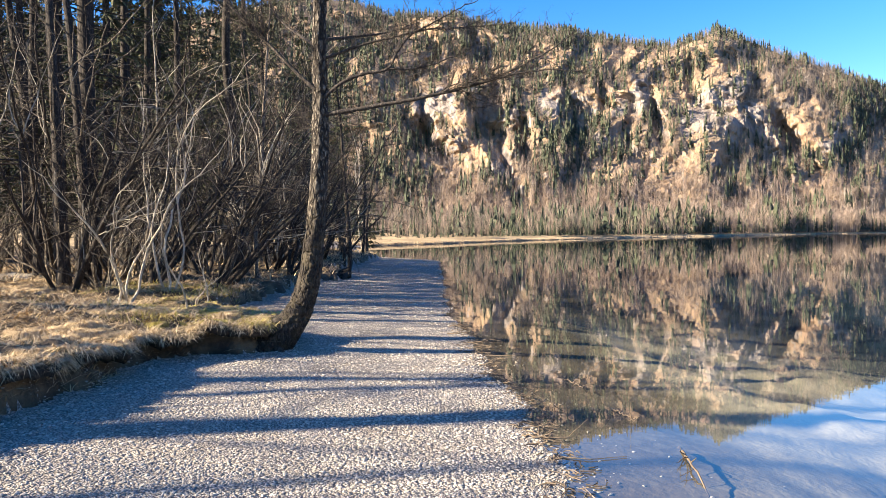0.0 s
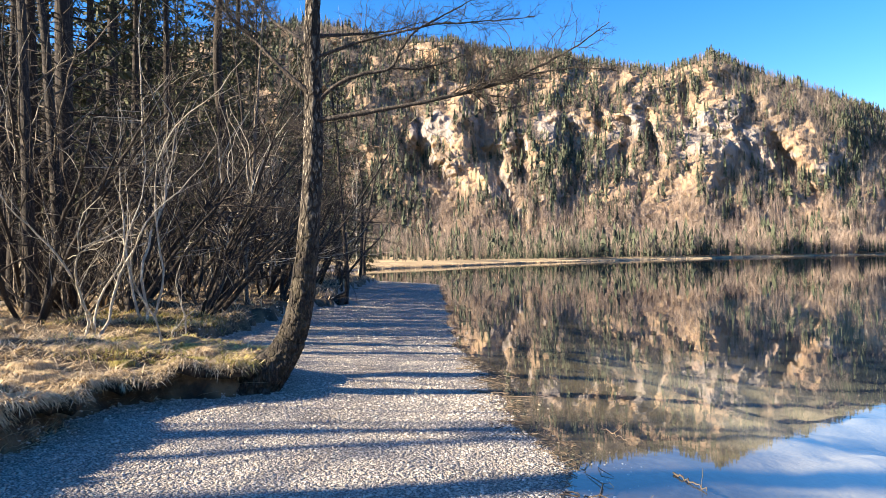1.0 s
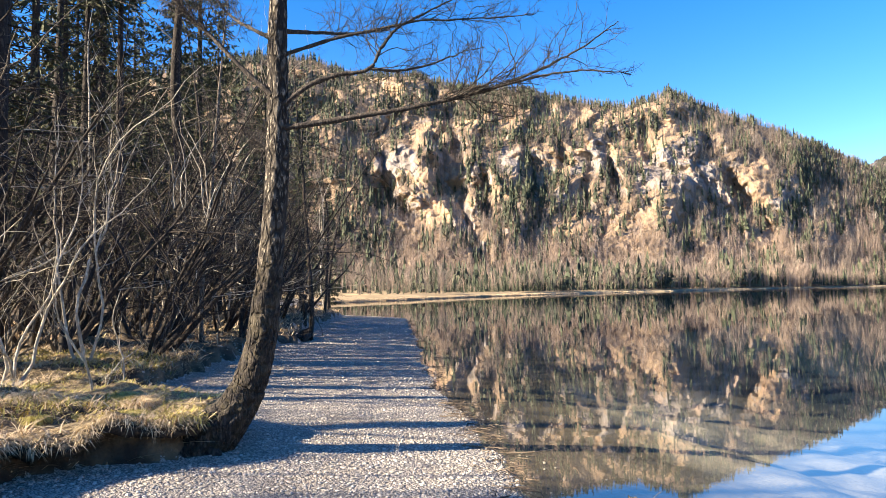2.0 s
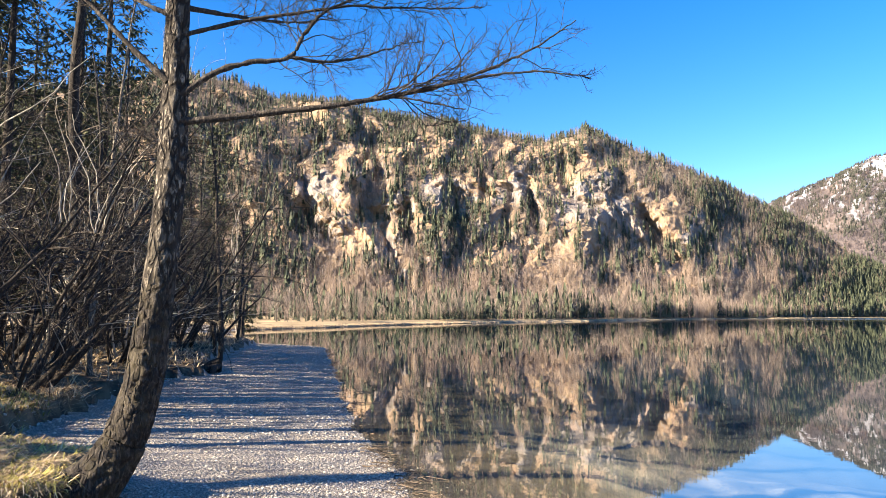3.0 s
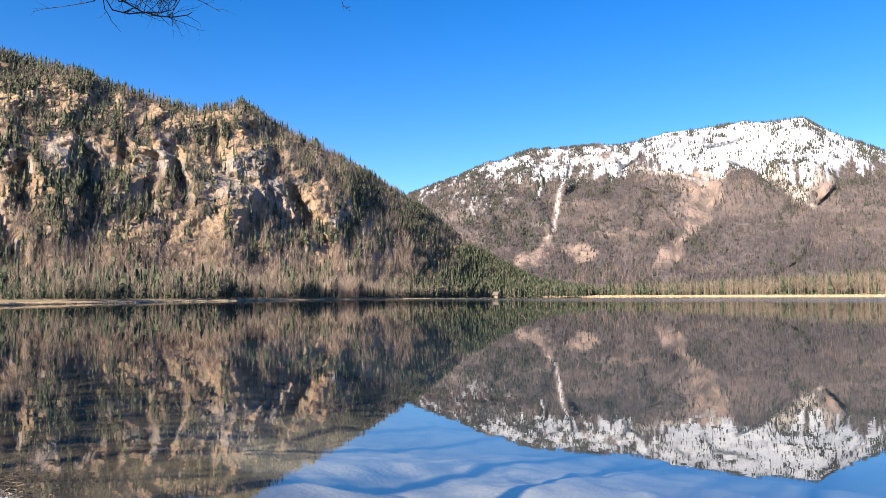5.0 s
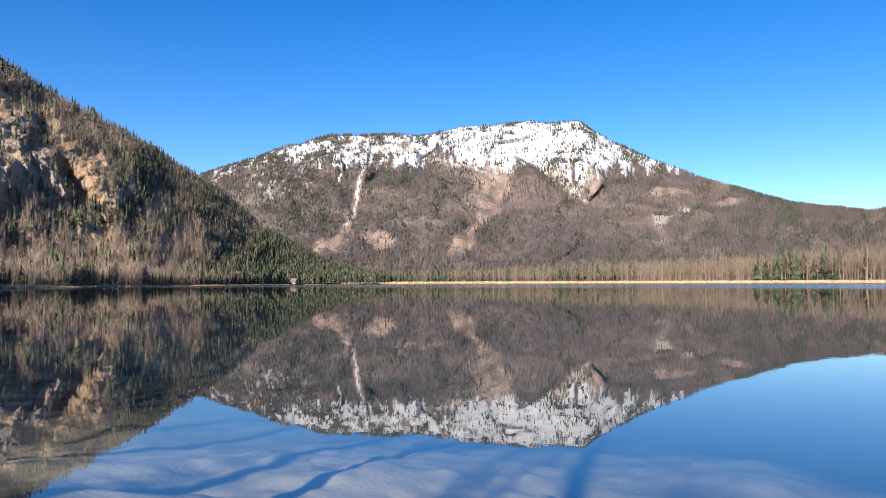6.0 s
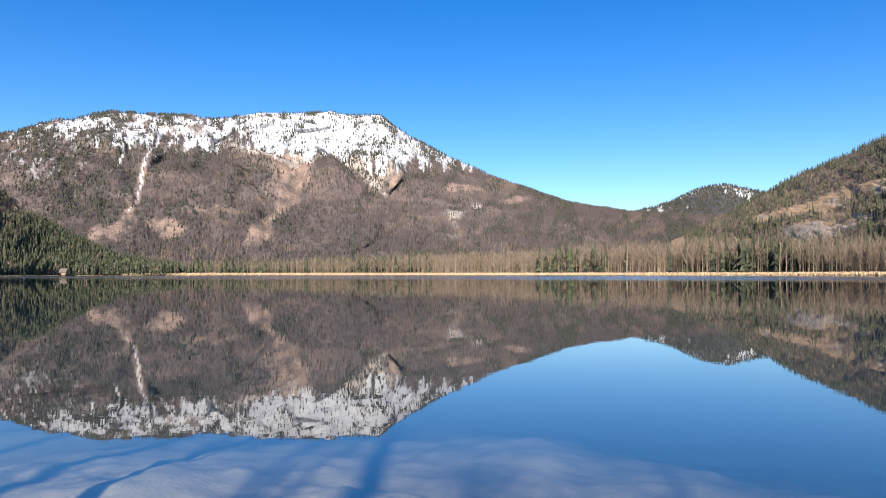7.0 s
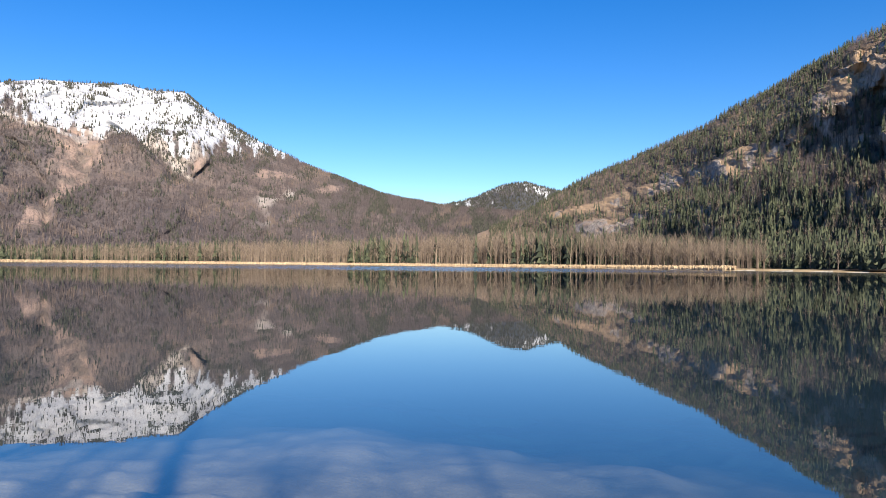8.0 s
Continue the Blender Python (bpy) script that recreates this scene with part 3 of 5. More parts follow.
snow_mountain = Mountain(
    "snow_mountain", 26, 108,
    [(26, 1200), (108, 1500)],
    [(26, 3000), (60, 3300), (75, 3300), (108, 2600)],
    [(26, 5), (36.9, 8.7), (41.8, 10.6), (46.4, 11.95), (51.8, 12.2), (53.7, 12.0), (57.4, 12.8), (63.1, 13.05), (67.3, 12.9), (69.1, 11.6), (72.2, 9.9), (76.8, 8.0),
     (83.0, 5.7), (85.5, 5.2), (88, 4.8), (92, 4.5), (98, 4.0), (108, 2)], cliffs=13, lumps=8, seed=27, bare=0.3, ravines=16, lift=0.12,
    gullies=[(48.4, 7.2, 0.5, 3.2, 70), (59.8, 7.2, 1.3, 2.4, 70), (54.2, 10.2, 0.6, 1.6, 60), (43.5, 6.5, 0.8, 3, 60)],
    meadows=[(53.7, 5.0, 2.4, 0.7), (45.8, 2.7, 1.3, 0.7), (49.6, 3.6, 2.0, 0.6), (75, 7.1, 1.6, 0.4), (68.4, 7.8, 0.8, 0.5), (73.4, 7.0, 0.7, 0.5), (78.5, 6.2, 1.2, 0.3), (51.5, 10.9, 2.6, 0.6)],
    fans=[((2.2, 56.6, 0.9), (4.2, 58.0, 0.7), (5.8, 59.4, 0.8), (7.6, 60.0, 1.4), (9.3, 60.4, 2.3)), ((3.0, 46.4, 0.9), (4.9, 47.8, 0.5), (8.8, 48.9, 0.25))],
    chutes=[((4.9, 47.6, 0.06), (5.6, 48.1, 0.08), (6.5, 48.4, 0.07), (7.6, 48.6, 0.11), (8.8, 48.9, 0.10), (10, 49.6, 0.16), (11.3, 50.2, 0.24)), ((8.6, 49.5, 0.06), (11.4, 51.6, 0.14)), ((9.0, 52.9, 0.08), (12.0, 55.4, 0.4)),
            ((7.9, 46.9, 0.06), (10.0, 47.3, 0.14)), ((8.3, 66.5, 0.10), (9.6, 65.9, 0.4))],
    snowline=[(26, 9), (37, 9.4), (42.2, 10.4), (45.6, 9.9), (48.2, 9.8), (51, 10.7), (53, 9.8), (54.5, 10.6), (56.5, 10.0), (59, 9.7), (61.2, 9.6), (63, 9.7), (65, 10.0), (66.5, 9.0), (68.4, 9.2), (70, 9.2), (71.7, 8.8), (74, 9.2), (80, 9), (108, 9)])
far_peak = Mountain(
    "far_peak", 82, 112, [(82, 3300), (112, 3300)], [(82, 4300), (112, 4300)],
    [(82, 3.25), (83.8, 5.5), (86.2, 5.5), (87.6, 4.85), (90, 5.4), (91.4, 5.85), (93.3, 6.7), (95.2, 6.9), (97.3, 6.4), (101, 5.4), (106, 3.25), (112, 2.25)],
    cliffs=10, lumps=5, seed=41, bare=0.2, ragged=0.9, ravines=10, snowline=[(82, 5.2), (86, 5.2), (88, 5.1), (90, 5.3), (92, 5.6), (93, 6.2), (94, 6.5), (96, 6.4), (98, 6.2), (101, 6), (112, 7)])
near_mountain.build(M_SIDE, "steep wooded mountain with pale cliffs above the lake", 620, 310)
right_mountain.build(M_RIDGE, "wooded mountain ridge with diagonal rock bands", 380, 190)
snow_mountain.build(M_SNOW, "distant mountain with a snow-covered flat crest", 520, 200)
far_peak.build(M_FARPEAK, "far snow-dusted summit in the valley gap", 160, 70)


# ---- far woods ----
def conifer_proto(seed, tiers=4, sides=5, wide=0.13):
    """A slender ragged conifer one metre tall."""
    g = np.random.default_rng(seed)
    v, f = [], []
    for k in range(tiers):
        z0, z1 = 0.06 + 0.82 * k / tiers, 0.06 + 0.82 * k / tiers + 1.3 / tiers
        rad = wide * (1 - 0.82 * (k / tiers) ** 1.1)
        n = len(v)
        v.append((0, 0, min(z1, 1.0)))
        off = g.uniform(0, 6)
        for i in range(sides):
            t = off + 2 * math.pi * i / sides
            rr = rad * (g.uniform(0.35, 0.6) if i % 2 else g.uniform(0.85, 1.3))
            v.append((math.cos(t) * rr, math.sin(t) * rr, z0 + g.uniform(-0.03, 0.03) + (0.04 if i % 2 else 0)))
        for i in range(sides):
            f.append((n, n + 1 + i, n + 1 + (i + 1) % sides))
    return np.array(v), np.array(f)


def bare_proto(seed, limbs=8, wide=0.012, spread=0.22):
    """A leafless tree one metre tall, of thin tapering blades."""
    g = np.random.default_rng(seed)
    v, f = [], []

    def blade(p, q, w0, turn):
        d = np.array([math.cos(turn), math.sin(turn), 0])
        n = len(v)
        v.extend([p - d * w0, p + d * w0, q])
        f.append((n, n + 1, n + 2))
    top = np.array([g.uniform(-.04, .04), g.uniform(-.04, .04), 0.97])
    for t in (0, 1.57):
        blade(np.zeros(3), top, wide * 1.2, t)
    for k in range(limbs):
        h = g.uniform(0.22, 0.9)
        p = top * h
        t = g.uniform(0, 6.28)
        ln = spread * (1.1 - h) * g.uniform(0.6, 1.3) + 0.04
        q = p + np.array([math.cos(t) * ln, math.sin(t) * ln, ln * g.uniform(0.9, 2.2)])
        blade(p, q, wide * 0.6, g.uniform(0, 3.14))
        m = p + (q - p) * 0.5
        for _ in range(limbs // 10):
            t = g.uniform(0, 6.28)
            blade(m, m + np.array([math.cos(t), math.sin(t), 1.2]) * ln * 0.4, wide * 0.35, g.uniform(0, 3.14))
    return np.array(v), np.array(f)


CONIFERS = [conifer_proto(k, 5, 6, 0.14) for k in range(5)]
BARES = [bare_proto(k + 50, 16, 0.010) for k in range(6)]
NEAR_CONIFERS = [conifer_proto(k + 10, 8, 8, 0.14) for k in range(5)]
NEAR_BARES = [bare_proto(k + 70, 30, 0.007, 0.25) for k in range(6)]
TINY_CONIFERS = [conifer_proto(k + 20, 2, 4, 0.17) for k in range(3)]
TINY_BARES = [bare_proto(k + 90, 5, 0.05, 0.3) for k in range(3)]


def wood(name, label, protos, places, heights, slim, material):
    if not len(places):
        return
    which = rng.integers(0, len(protos), len(places))
    parts = []
    for k, pr in enumerate(protos):
        sel = which == k
        h = heights[sel]
        parts.append(scatter(pr, places[sel], rng.uniform(0, 6.28, sel.sum()), h * slim * rng.uniform(0.8, 1.25, sel.sum()), h))
    v, f = merge(parts)
    tagged(new(name, mesh_np(name, v, f, [material])), label, "woodland", kind="stuff")


def sample(mt, n, lo, hi, s0, s1, power=1.0):
    az = rng.uniform(lo, hi, n)
    s = s0 + (s1 - s0) * rng.uniform(0, 1, n) ** power
    return (az, s, *mt.on(az, s))


def hill(az, a0, wide):
    return np.exp(-((az - a0) / wide) ** 2)


def near_firs(az, el, s):
    """Where spruces gather on the near mountain: the gullies, the upper middle, the crest and the low end."""
    return (0.32 * hill(az, 10.5, 4.5) * smooth(5, 8, el) + 0.3 * hill(az, 3.5, 3) * smooth(11, 13, el) + 0.25 * hill(az, 18, 1.5) * smooth(4, 7, el) + 0.12 * smooth(0.88, 0.97, s)
            + 0.12 * smooth(26, 31, az) * smooth(0.45, 0.7, s) + 0.25 * hill(az, -6, 5) - 0.30 * smooth(4.5, 2.5, el) * smooth(37, 33, az) + 0.95 * smooth(36, 41, az) * smooth(4.5, 3, el)
            + 0.25 * hill(az, 27.5, 2.0) * smooth(7, 5.5, el))


def ridge_firs(az, el, s):
    """Spruces on the ridge: thick along the foot, scattered along the crest."""
    return 0.6 * smooth(6.2, 3.8, el) * smooth(99, 106, az) + 0.3 * smooth(0.86, 0.97, s) + 0.08


def clothe(mt, n, lo, hi, tall, cname, bname, firs, twigs, on_open=0.36):
    az, s, p, rock, clear, snow = sample(mt, n, lo, hi, 0.0, 1.03, 0.8)
    keep = rng.uniform(0, 1, n) > np.clip(rock * 0.76 + clear * (1 - on_open), 0, 0.95)
    az, s, p = az[keep], s[keep], p[keep]
    el = np.degrees(np.arctan2(p[:, 2], np.hypot(p[:, 0], p[:, 1])))
    q = fbm(az * 0.55, el * 0.35, 4, mt.seed + 90, 0.6)
    con = rng.uniform(-0.9, 0.9, len(p)) + q * 0.5 + firs(az, el, s) > 0.58
    h = tall * rng.uniform(0.45, 1.2, len(p)) * (1 - 0.3 * smooth(0.4, 1, s)) * np.where(con, 1.05, 0.9)
    p[:, 2] -= 0.6
    close = np.hypot(p[:, 0], p[:, 1]) < 300
    wood("conifer_wood", cname, NEAR_CONIFERS, p[con & close], h[con & close], 1.0, M_FARNEEDLE)
    wood("conifer_wood", cname, CONIFERS, p[con & ~close], h[con & ~close], 1.0, M_FARNEEDLE)
    # bare wood in three tones: warm brown low down, dull grey-brown higher, and a few pale stems
    tone = rng.uniform(-0.5, 0.5, len(p)) + 0.8 * fbm(az * 0.8, el * 0.5, 3, mt.seed + 92) + 1.3 * smooth(3.0, 8.0, el) + smooth(1, -3, az)
    kind = np.where(rng.uniform(0, 1, len(p)) < 0.05, 2, np.where(tone > 0.45, 1, 0))
    for k, material in enumerate(twigs):
        for sel, protos in ((close, NEAR_BARES), (~close, BARES)):
            sel = sel & ~con & (kind == k)
            wood("bare_wood", bname, protos, p[sel], h[sel], 1.0, material)


def clothe_snow():
    az, s, p, rock, clear, snow = sample(snow_mountain, 95000, 36, 100, 0.03, 1.0, 0.7)
    el = np.degrees(np.arctan2(p[:, 2], np.hypot(p[:, 0], p[:, 1])))
    clump = fbm(az * 1.3 - el * 0.4, el * 1.1, 4, 33)
    keep = rng.uniform(0, 1, len(p)) > np.clip(clear * 0.9 + smooth(0.1, 0.6, snow) * (0.93 - 0.6 * smooth(-0.1, 0.6, clump)), 0, 0.92)
    p, el, az, clump, snow = p[keep], el[keep], az[keep], clump[keep], snow[keep]
    con = (snow > 0.4) | (rng.uniform(-0.6, 0.8, len(p)) + 1.3 * clump + 0.75 * hill(az, 43, 5) * smooth(4, 5.5, el) + 0.3 * smooth(7.5, 9.5, el) > 0.55)
    h = 13 * rng.uniform(0.5, 1.25, len(p))
    wood("conifer_wood", "dark firs dotted over the snowy crest", TINY_CONIFERS, p[con], h[con], 1.2, M_SNOWFIR)
    tan = rng.uniform(-0.3, 0.3, len(p)) + fbm(az * 0.5, el * 0.9, 4, 35, 0.6) + 0.25 * hill(az, 53, 5) * smooth(6.5, 4, el) > 0.46
    wood("bare_wood", "purple-brown leafless forest on the far slope", TINY_BARES, p[~con & ~tan], h[~con & ~tan], 1.3, M_FARTWIG)
    wood("bare_wood", "tan leafless larches on the far slope", TINY_BARES, p[~con & tan], h[~con & tan], 1.1, M_TANTWIG)
    az, s, p, rock, clear, snow = sample(far_peak, 12000, 83, 103, 0.4, 1.0)
    keep = rng.uniform(0, 1, len(p)) > snow * 0.9 * smooth(0.96, 0.8, s)
    wood("conifer_wood", "dark firs on the far summit", TINY_CONIFERS, p[keep], 15 * rng.uniform(0.6, 1.2, keep.sum()), 1.3, M_SNOWFIR)


def shore_point(az, back):
    r = curve_at(SHORE, az) + back
    a = np.radians(az)
    x, y = np.sin(a) * r, np.cos(a) * r
    return np.stack([x, y, ground_z(x, y)], 1)


def valley_wood():
    n = 5200
    az = rng.uniform(46, 113, n)
    p = shore_point(az, 24 + 260 * rng.uniform(0, 1, n) ** 1.5)
    q = fbm(p[:, 0] / 90, p[:, 1] / 90, 3, 55)
    h = curve_at([(46, 13), (55, 15), (66, 22), (80, 29), (94, 31), (103, 25), (113, 15)], az) * rng.uniform(0.6, 1.1, n)
    con = rng.uniform(-0.7, 0.7, n) + q > 0.62 - 0.25 * smooth(66, 60, az)
    wood("conifer_wood", "dark spruces on the flat valley shore", CONIFERS, p[con], h[con], 1.0, M_FARNEEDLE)
    wood("bare_wood", "pale-trunked bare trees behind the reeds", BARES, p[~con], h[~con], 1.0, M_MIDTWIG)


def foreshore_wood():
    n = 5200
    az = rng.uniform(-9, 34, n)
    gap = np.maximum(curve_at(near_mountain.foot, az) + 10 - curve_at(SHORE, az), 12)
    p = shore_point(az, 9 + 9 * smooth(14, 3, az) + gap * rng.uniform(0, 1, n) ** 1.4)
    q = fbm(p[:, 0] / 50, p[:, 1] / 50, 3, 56)
    h = 11.5 * rng.uniform(0.25, 1.15, n) * (0.4 + 1.0 * vnoise(p[:, 0] / 9, p[:, 1] / 9, 57))
    con = rng.uniform(-0.7, 0.7, n) + 0.3 * q + 0.15 * smooth(10, 2, az) > 0.36
    # trees shrink towards the camera so that their tops fit its view
    h = h * np.clip(np.hypot(p[:, 0], p[:, 1]) / 300, 0.45, 1.1)
    thin = (rng.uniform(0, 1, n) > 0.55 * smooth(12, 4, az)) & ((az > -4) | (p[:, 1] > 165))
    p, h, con = p[thin], h[thin], con[thin]
    close = np.hypot(p[:, 0], p[:, 1]) < 230
    for sel, cs, bs in ((close, NEAR_CONIFERS, NEAR_BARES), (~close, CONIFERS, BARES)):
        wood("conifer_wood", "spruces on the far shore, shorter nearer the camera to fit its view", cs, p[con & sel], h[con & sel], 1.0, M_FARNEEDLE)
        dull = vnoise(p[:, 0] / 14, p[:, 1] / 14, 58) + rng.uniform(-0.4, 0.4, len(p)) > 0.55
        wood("bare_wood", "slender leafless trees on the far shore", bs, p[~con & sel & ~dull], h[~con & sel & ~dull], 1.0, M_TWIG)
        wood("bare_wood", "grey-brown leafless trees on the far shore", bs, p[~con & sel & dull], h[~con & sel & dull], 1.0, M_DULLTWIG)


def build_reeds():
    n = 46000
    az = np.where(rng.uniform(0, 1, n) < 0.3, rng.uniform(-8, 14, n), rng.uniform(-6, 111, n))
    band = np.where(az > 47, 14.0, 4.0)
    p = shore_point(az, rng.uniform(0.2, 1, n) * band)
    keep = fbm(az * 3.1, 0 * az, 4, 12) * 0.5 + 0.9 * (az > 47) + 0.5 * (az < 12) > rng.uniform(-0.2, 0.9, n)
    p = p[keep]
    h = np.where(az[keep] > 47, 1.6, 0.3) * rng.uniform(0.6, 1.2, len(p))
    v = np.array([(-0.16, 0, -0.1), (0.16, 0, -0.1), (0.12, 0.1, 0.8), (-0.05, -0.1, 1.0)])
    f = np.array([(0, 1, 2), (0, 2, 3)])
    v2, f2 = scatter((v, f), p, rng.uniform(0, 6.28, len(p)), h, h)
    tagged(new("reeds", mesh_np("reeds", v2, f2, [M_REED])), "straw-coloured reed belt along the far shore", "reeds", kind="stuff")


M_FARNEEDLE = needles("far_needles", (0.016, 0.023, 0.015), (0.072, 0.082, 0.045))
M_SNOWFIR = needles("snowy_slope_firs", (0.022, 0.024, 0.02), (0.06, 0.06, 0.045))
M_FARTWIG = needles("far_twigs", (0.05, 0.042, 0.045), (0.118, 0.096, 0.096))
M_TANTWIG = needles("far_larch_twigs", (0.09, 0.07, 0.062), (0.185, 0.142, 0.12))
M_MIDTWIG = needles("valley_twigs", (0.085, 0.064, 0.052), (0.24, 0.19, 0.145))
M_REED = needles("reed_straw", (0.30, 0.22, 0.14), (0.52, 0.40, 0.26))
BROWN = (M_TWIG, M_DULLTWIG, M_PALETWIG)
clothe(near_mountain, 33000, -14, 51, 10.5, "dark spruces scattered over the cliffs", "leafless brown beeches and larches on the slope", near_firs, BROWN)
clothe(near_mountain, 9000, 29, 50, 9, "dark spruce wood on the mountain's low end", "leafless wood on the mountain's low end", near_firs, BROWN)
clothe(right_mountain, 32000, 92, 128, 11.5, "dark spruce wood on the ridge", "leafless grey-brown wood on the ridge", ridge_firs, (M_DULLTWIG, M_FARTWIG, M_TWIG), 0.03)
# dense dark spruces added here to stand in for the slope's shade
clothe(near_mountain, 2600, -45, -9, 16, "dark spruce wood added in place of shade on the mountainside", "leafless wood on the shaded mountainside", lambda az, el, s: 0.8, BROWN)
clothe_snow()
valley_wood()
foreshore_wood()
build_reeds()


def lake_hut():
    """A small wooden boathouse on the far shore."""
    k = Mat("weathered_boards", 0.85)
    boards = k.color(k.mix(k.ramp(k.noise(2, 4, 0.6, (1, 1, 0.2)), 0.4, 0.6), (0.16, 0.11, 0.08), (0.28, 0.21, 0.15))).m
    k = Mat("shingle_roof", 0.8)
    roof_mat = k.color(k.mix(k.ramp(k.noise(3, 4), 0.4, 0.6), (0.10, 0.085, 0.075), (0.17, 0.145, 0.125))).m
    # near-black colour of the door panel stands for the shaded interior
    k = Mat("doorway_shade", 0.9)
    dark = k.color((0.02, 0.018, 0.015)).m
    hut = thing("boathouse", "small weathered wooden boathouse with pale shingle roof", "hut", at=(412.5, 443.0, 0.4), turn=radians(-62))

    def block(name, x0, x1, y0, y1, z0, z1, material, label=""):
        v = [(x, y, z) for z in (z0, z1) for x, y in ((x0, y0), (x1, y0), (x1, y1), (x0, y1))]
        f = [(0, 3, 2, 1), (4, 5, 6, 7), (0, 1, 5, 4), (1, 2, 6, 5), (2, 3, 7, 6), (3, 0, 4, 7)]
        return mesh_part(name, mesh_np(name, v, f, [material]), material, hut, label)
    block("wall", -4, 4, -3, -2.8, 0, 2.6, boards)
    block("wall", -4, 4, 2.8, 3, 0, 2.6, boards)
    block("wall", -4, -3.8, -2.8, 2.8, 0, 2.6, boards)
    block("wall", 3.8, 4, -2.8, 2.8, 0, 2.6, boards)
    block("door", -1.2, 1.2, -3.06, -3.0, 0, 2.1, dark, "black panel painted for the shade inside an open doorway")
    for s in (-1, 1):
        v = [(-4.6, s * 3.7, 2.2), (4.6, s * 3.7, 2.2), (4.6, 0, 5.2), (-4.6, 0, 5.2)]
        v += [(x, y, z + 0.2) for x, y, z in v]
        f = [(0, 1, 2, 3), (7, 6, 5, 4), (0, 4, 5, 1), (1, 5, 6, 2), (2, 6, 7, 3), (3, 7, 4, 0)]
        mesh_part("roof", mesh_np("roof", v, f, [roof_mat]), roof_mat, hut, "pale shingle roof slope")
    for s in (-1, 1):
        v = [(s * 3.9, -3, 2.6), (s * 3.9, 3, 2.6), (s * 3.9, 0, 5.0), (s * 4.02, -3, 2.6), (s * 4.02, 3, 2.6), (s * 4.02, 0, 5.0)]
        f = [(0, 1, 2), (5, 4, 3), (0, 3, 4), (0, 4, 1), (1, 4, 5), (1, 5, 2), (2, 5, 3), (2, 3, 0)]
        mesh_part("gable", mesh_np("gable", v, f, [boards]), boards, hut)


# ---- near plants: tubes and growth ----
def tube(points, radii, sides):
    """A tapering tube along a line."""
    p, r = np.asarray(points, float), np.asarray(radii, float)
    d = np.gradient(p, axis=0)
    d /= np.linalg.norm(d, axis=1)[:, None] + 1e-9
    ref = np.where(np.abs(d[:, 2:3]) > 0.9, np.array([[1.0, 0, 0]]), np.array([[0, 0, 1.0]]))
    a = np.cross(d, ref)
    a /= np.linalg.norm(a, axis=1)[:, None] + 1e-9
    b = np.cross(d, a)
    t = np.arange(sides) * 2 * math.pi / sides
    ring = a[:, None] * np.cos(t)[None, :, None] + b[:, None] * np.sin(t)[None, :, None]
    v = (p[:, None] + ring * r[:, None, None]).reshape(-1, 3)
    n, k = len(p), np.arange(sides)
    i = (np.arange(n - 1)[:, None] * sides + k[None]).ravel()
    j = (np.arange(n - 1)[:, None] * sides + (k[None] + 1) % sides).ravel()
    f = np.concatenate([np.stack([i, j, j + sides], 1), np.stack([i, j + sides, i + sides], 1)])
    return v, f


def spline(points, n):
    """n points on a smooth line through a few."""
    p = np.asarray(points, float)
    t = np.linspace(0, len(p) - 1, n)
    k = np.clip(np.floor(t).astype(int), 0, len(p) - 2)
    u = (t - k)[:, None]
    q = np.concatenate([[2 * p[0] - p[1]], p, [2 * p[-1] - p[-2]]])
    a, b, c, d = q[k], q[k + 1], q[k + 2], q[k + 3]
    return 0.5 * (2 * b + (c - a) * u + (2 * a - 5 * b + 4 * c - d) * u ** 2 + (3 * b - a - 3 * c + d) * u ** 3)


def bent_line(g, start, way, length, n, wander, lift):
    p, d = [np.array(start, float)], np.array(way, float)
    d /= np.linalg.norm(d)
    for _ in range(n):
        d = d + g.normal(0, wander, 3) + np.array([0, 0, lift])
        d /= np.linalg.norm(d)
        p.append(p[-1] + d * length / n)
    return np.array(p)


def side_way(g, d, angle):
    """A direction that leaves d by an angle, turned about it at random."""
    d = d / np.linalg.norm(d)
    a = np.cross(d, g.normal(0, 1, 3))
    a /= np.linalg.norm(a) + 1e-9
    return d * math.cos(angle) + a * math.sin(angle)


def sprout(g, line, radii, level, out, spec):
    """Branches along a line, level by level, into out[level]."""
    if level > spec["levels"]:
        return
    n = spec["count"][level - 1]
    total = np.linalg.norm(np.diff(line, axis=0), axis=1).sum()
    for _ in range(max(1, int(n * g.uniform(0.75, 1.25)))):
        t = g.uniform(spec["from"][level - 1], 0.98)
        k = min(int(t * (len(line) - 1)), len(line) - 2)
        base = line[k] + (line[k + 1] - line[k]) * (t * (len(line) - 1) - k)
        d = line[k + 1] - line[k]
        way = side_way(g, d, radians(g.uniform(*spec["angle"])))
        way[2] = way[2] + spec["rise"][level - 1]
        length = total * spec["ratio"][level - 1] * g.uniform(0.5, 1.2) * (1.15 - 0.75 * t)
        r0 = min(radii[k] * 0.62, max(spec["thin"], length * spec["stout"]))
        seg = spec["segs"][level - 1]
        ln = bent_line(g, base, way, length, seg, spec["wander"], spec["lift"][level - 1])
        rr = np.linspace(r0, r0 * 0.35, seg + 1)
        out[level].append((ln, rr))
        sprout(g, ln, rr, level + 1, out, spec)


def tubes(lines, sides):
    return merge([tube(p, r, sides) for p, r in lines])


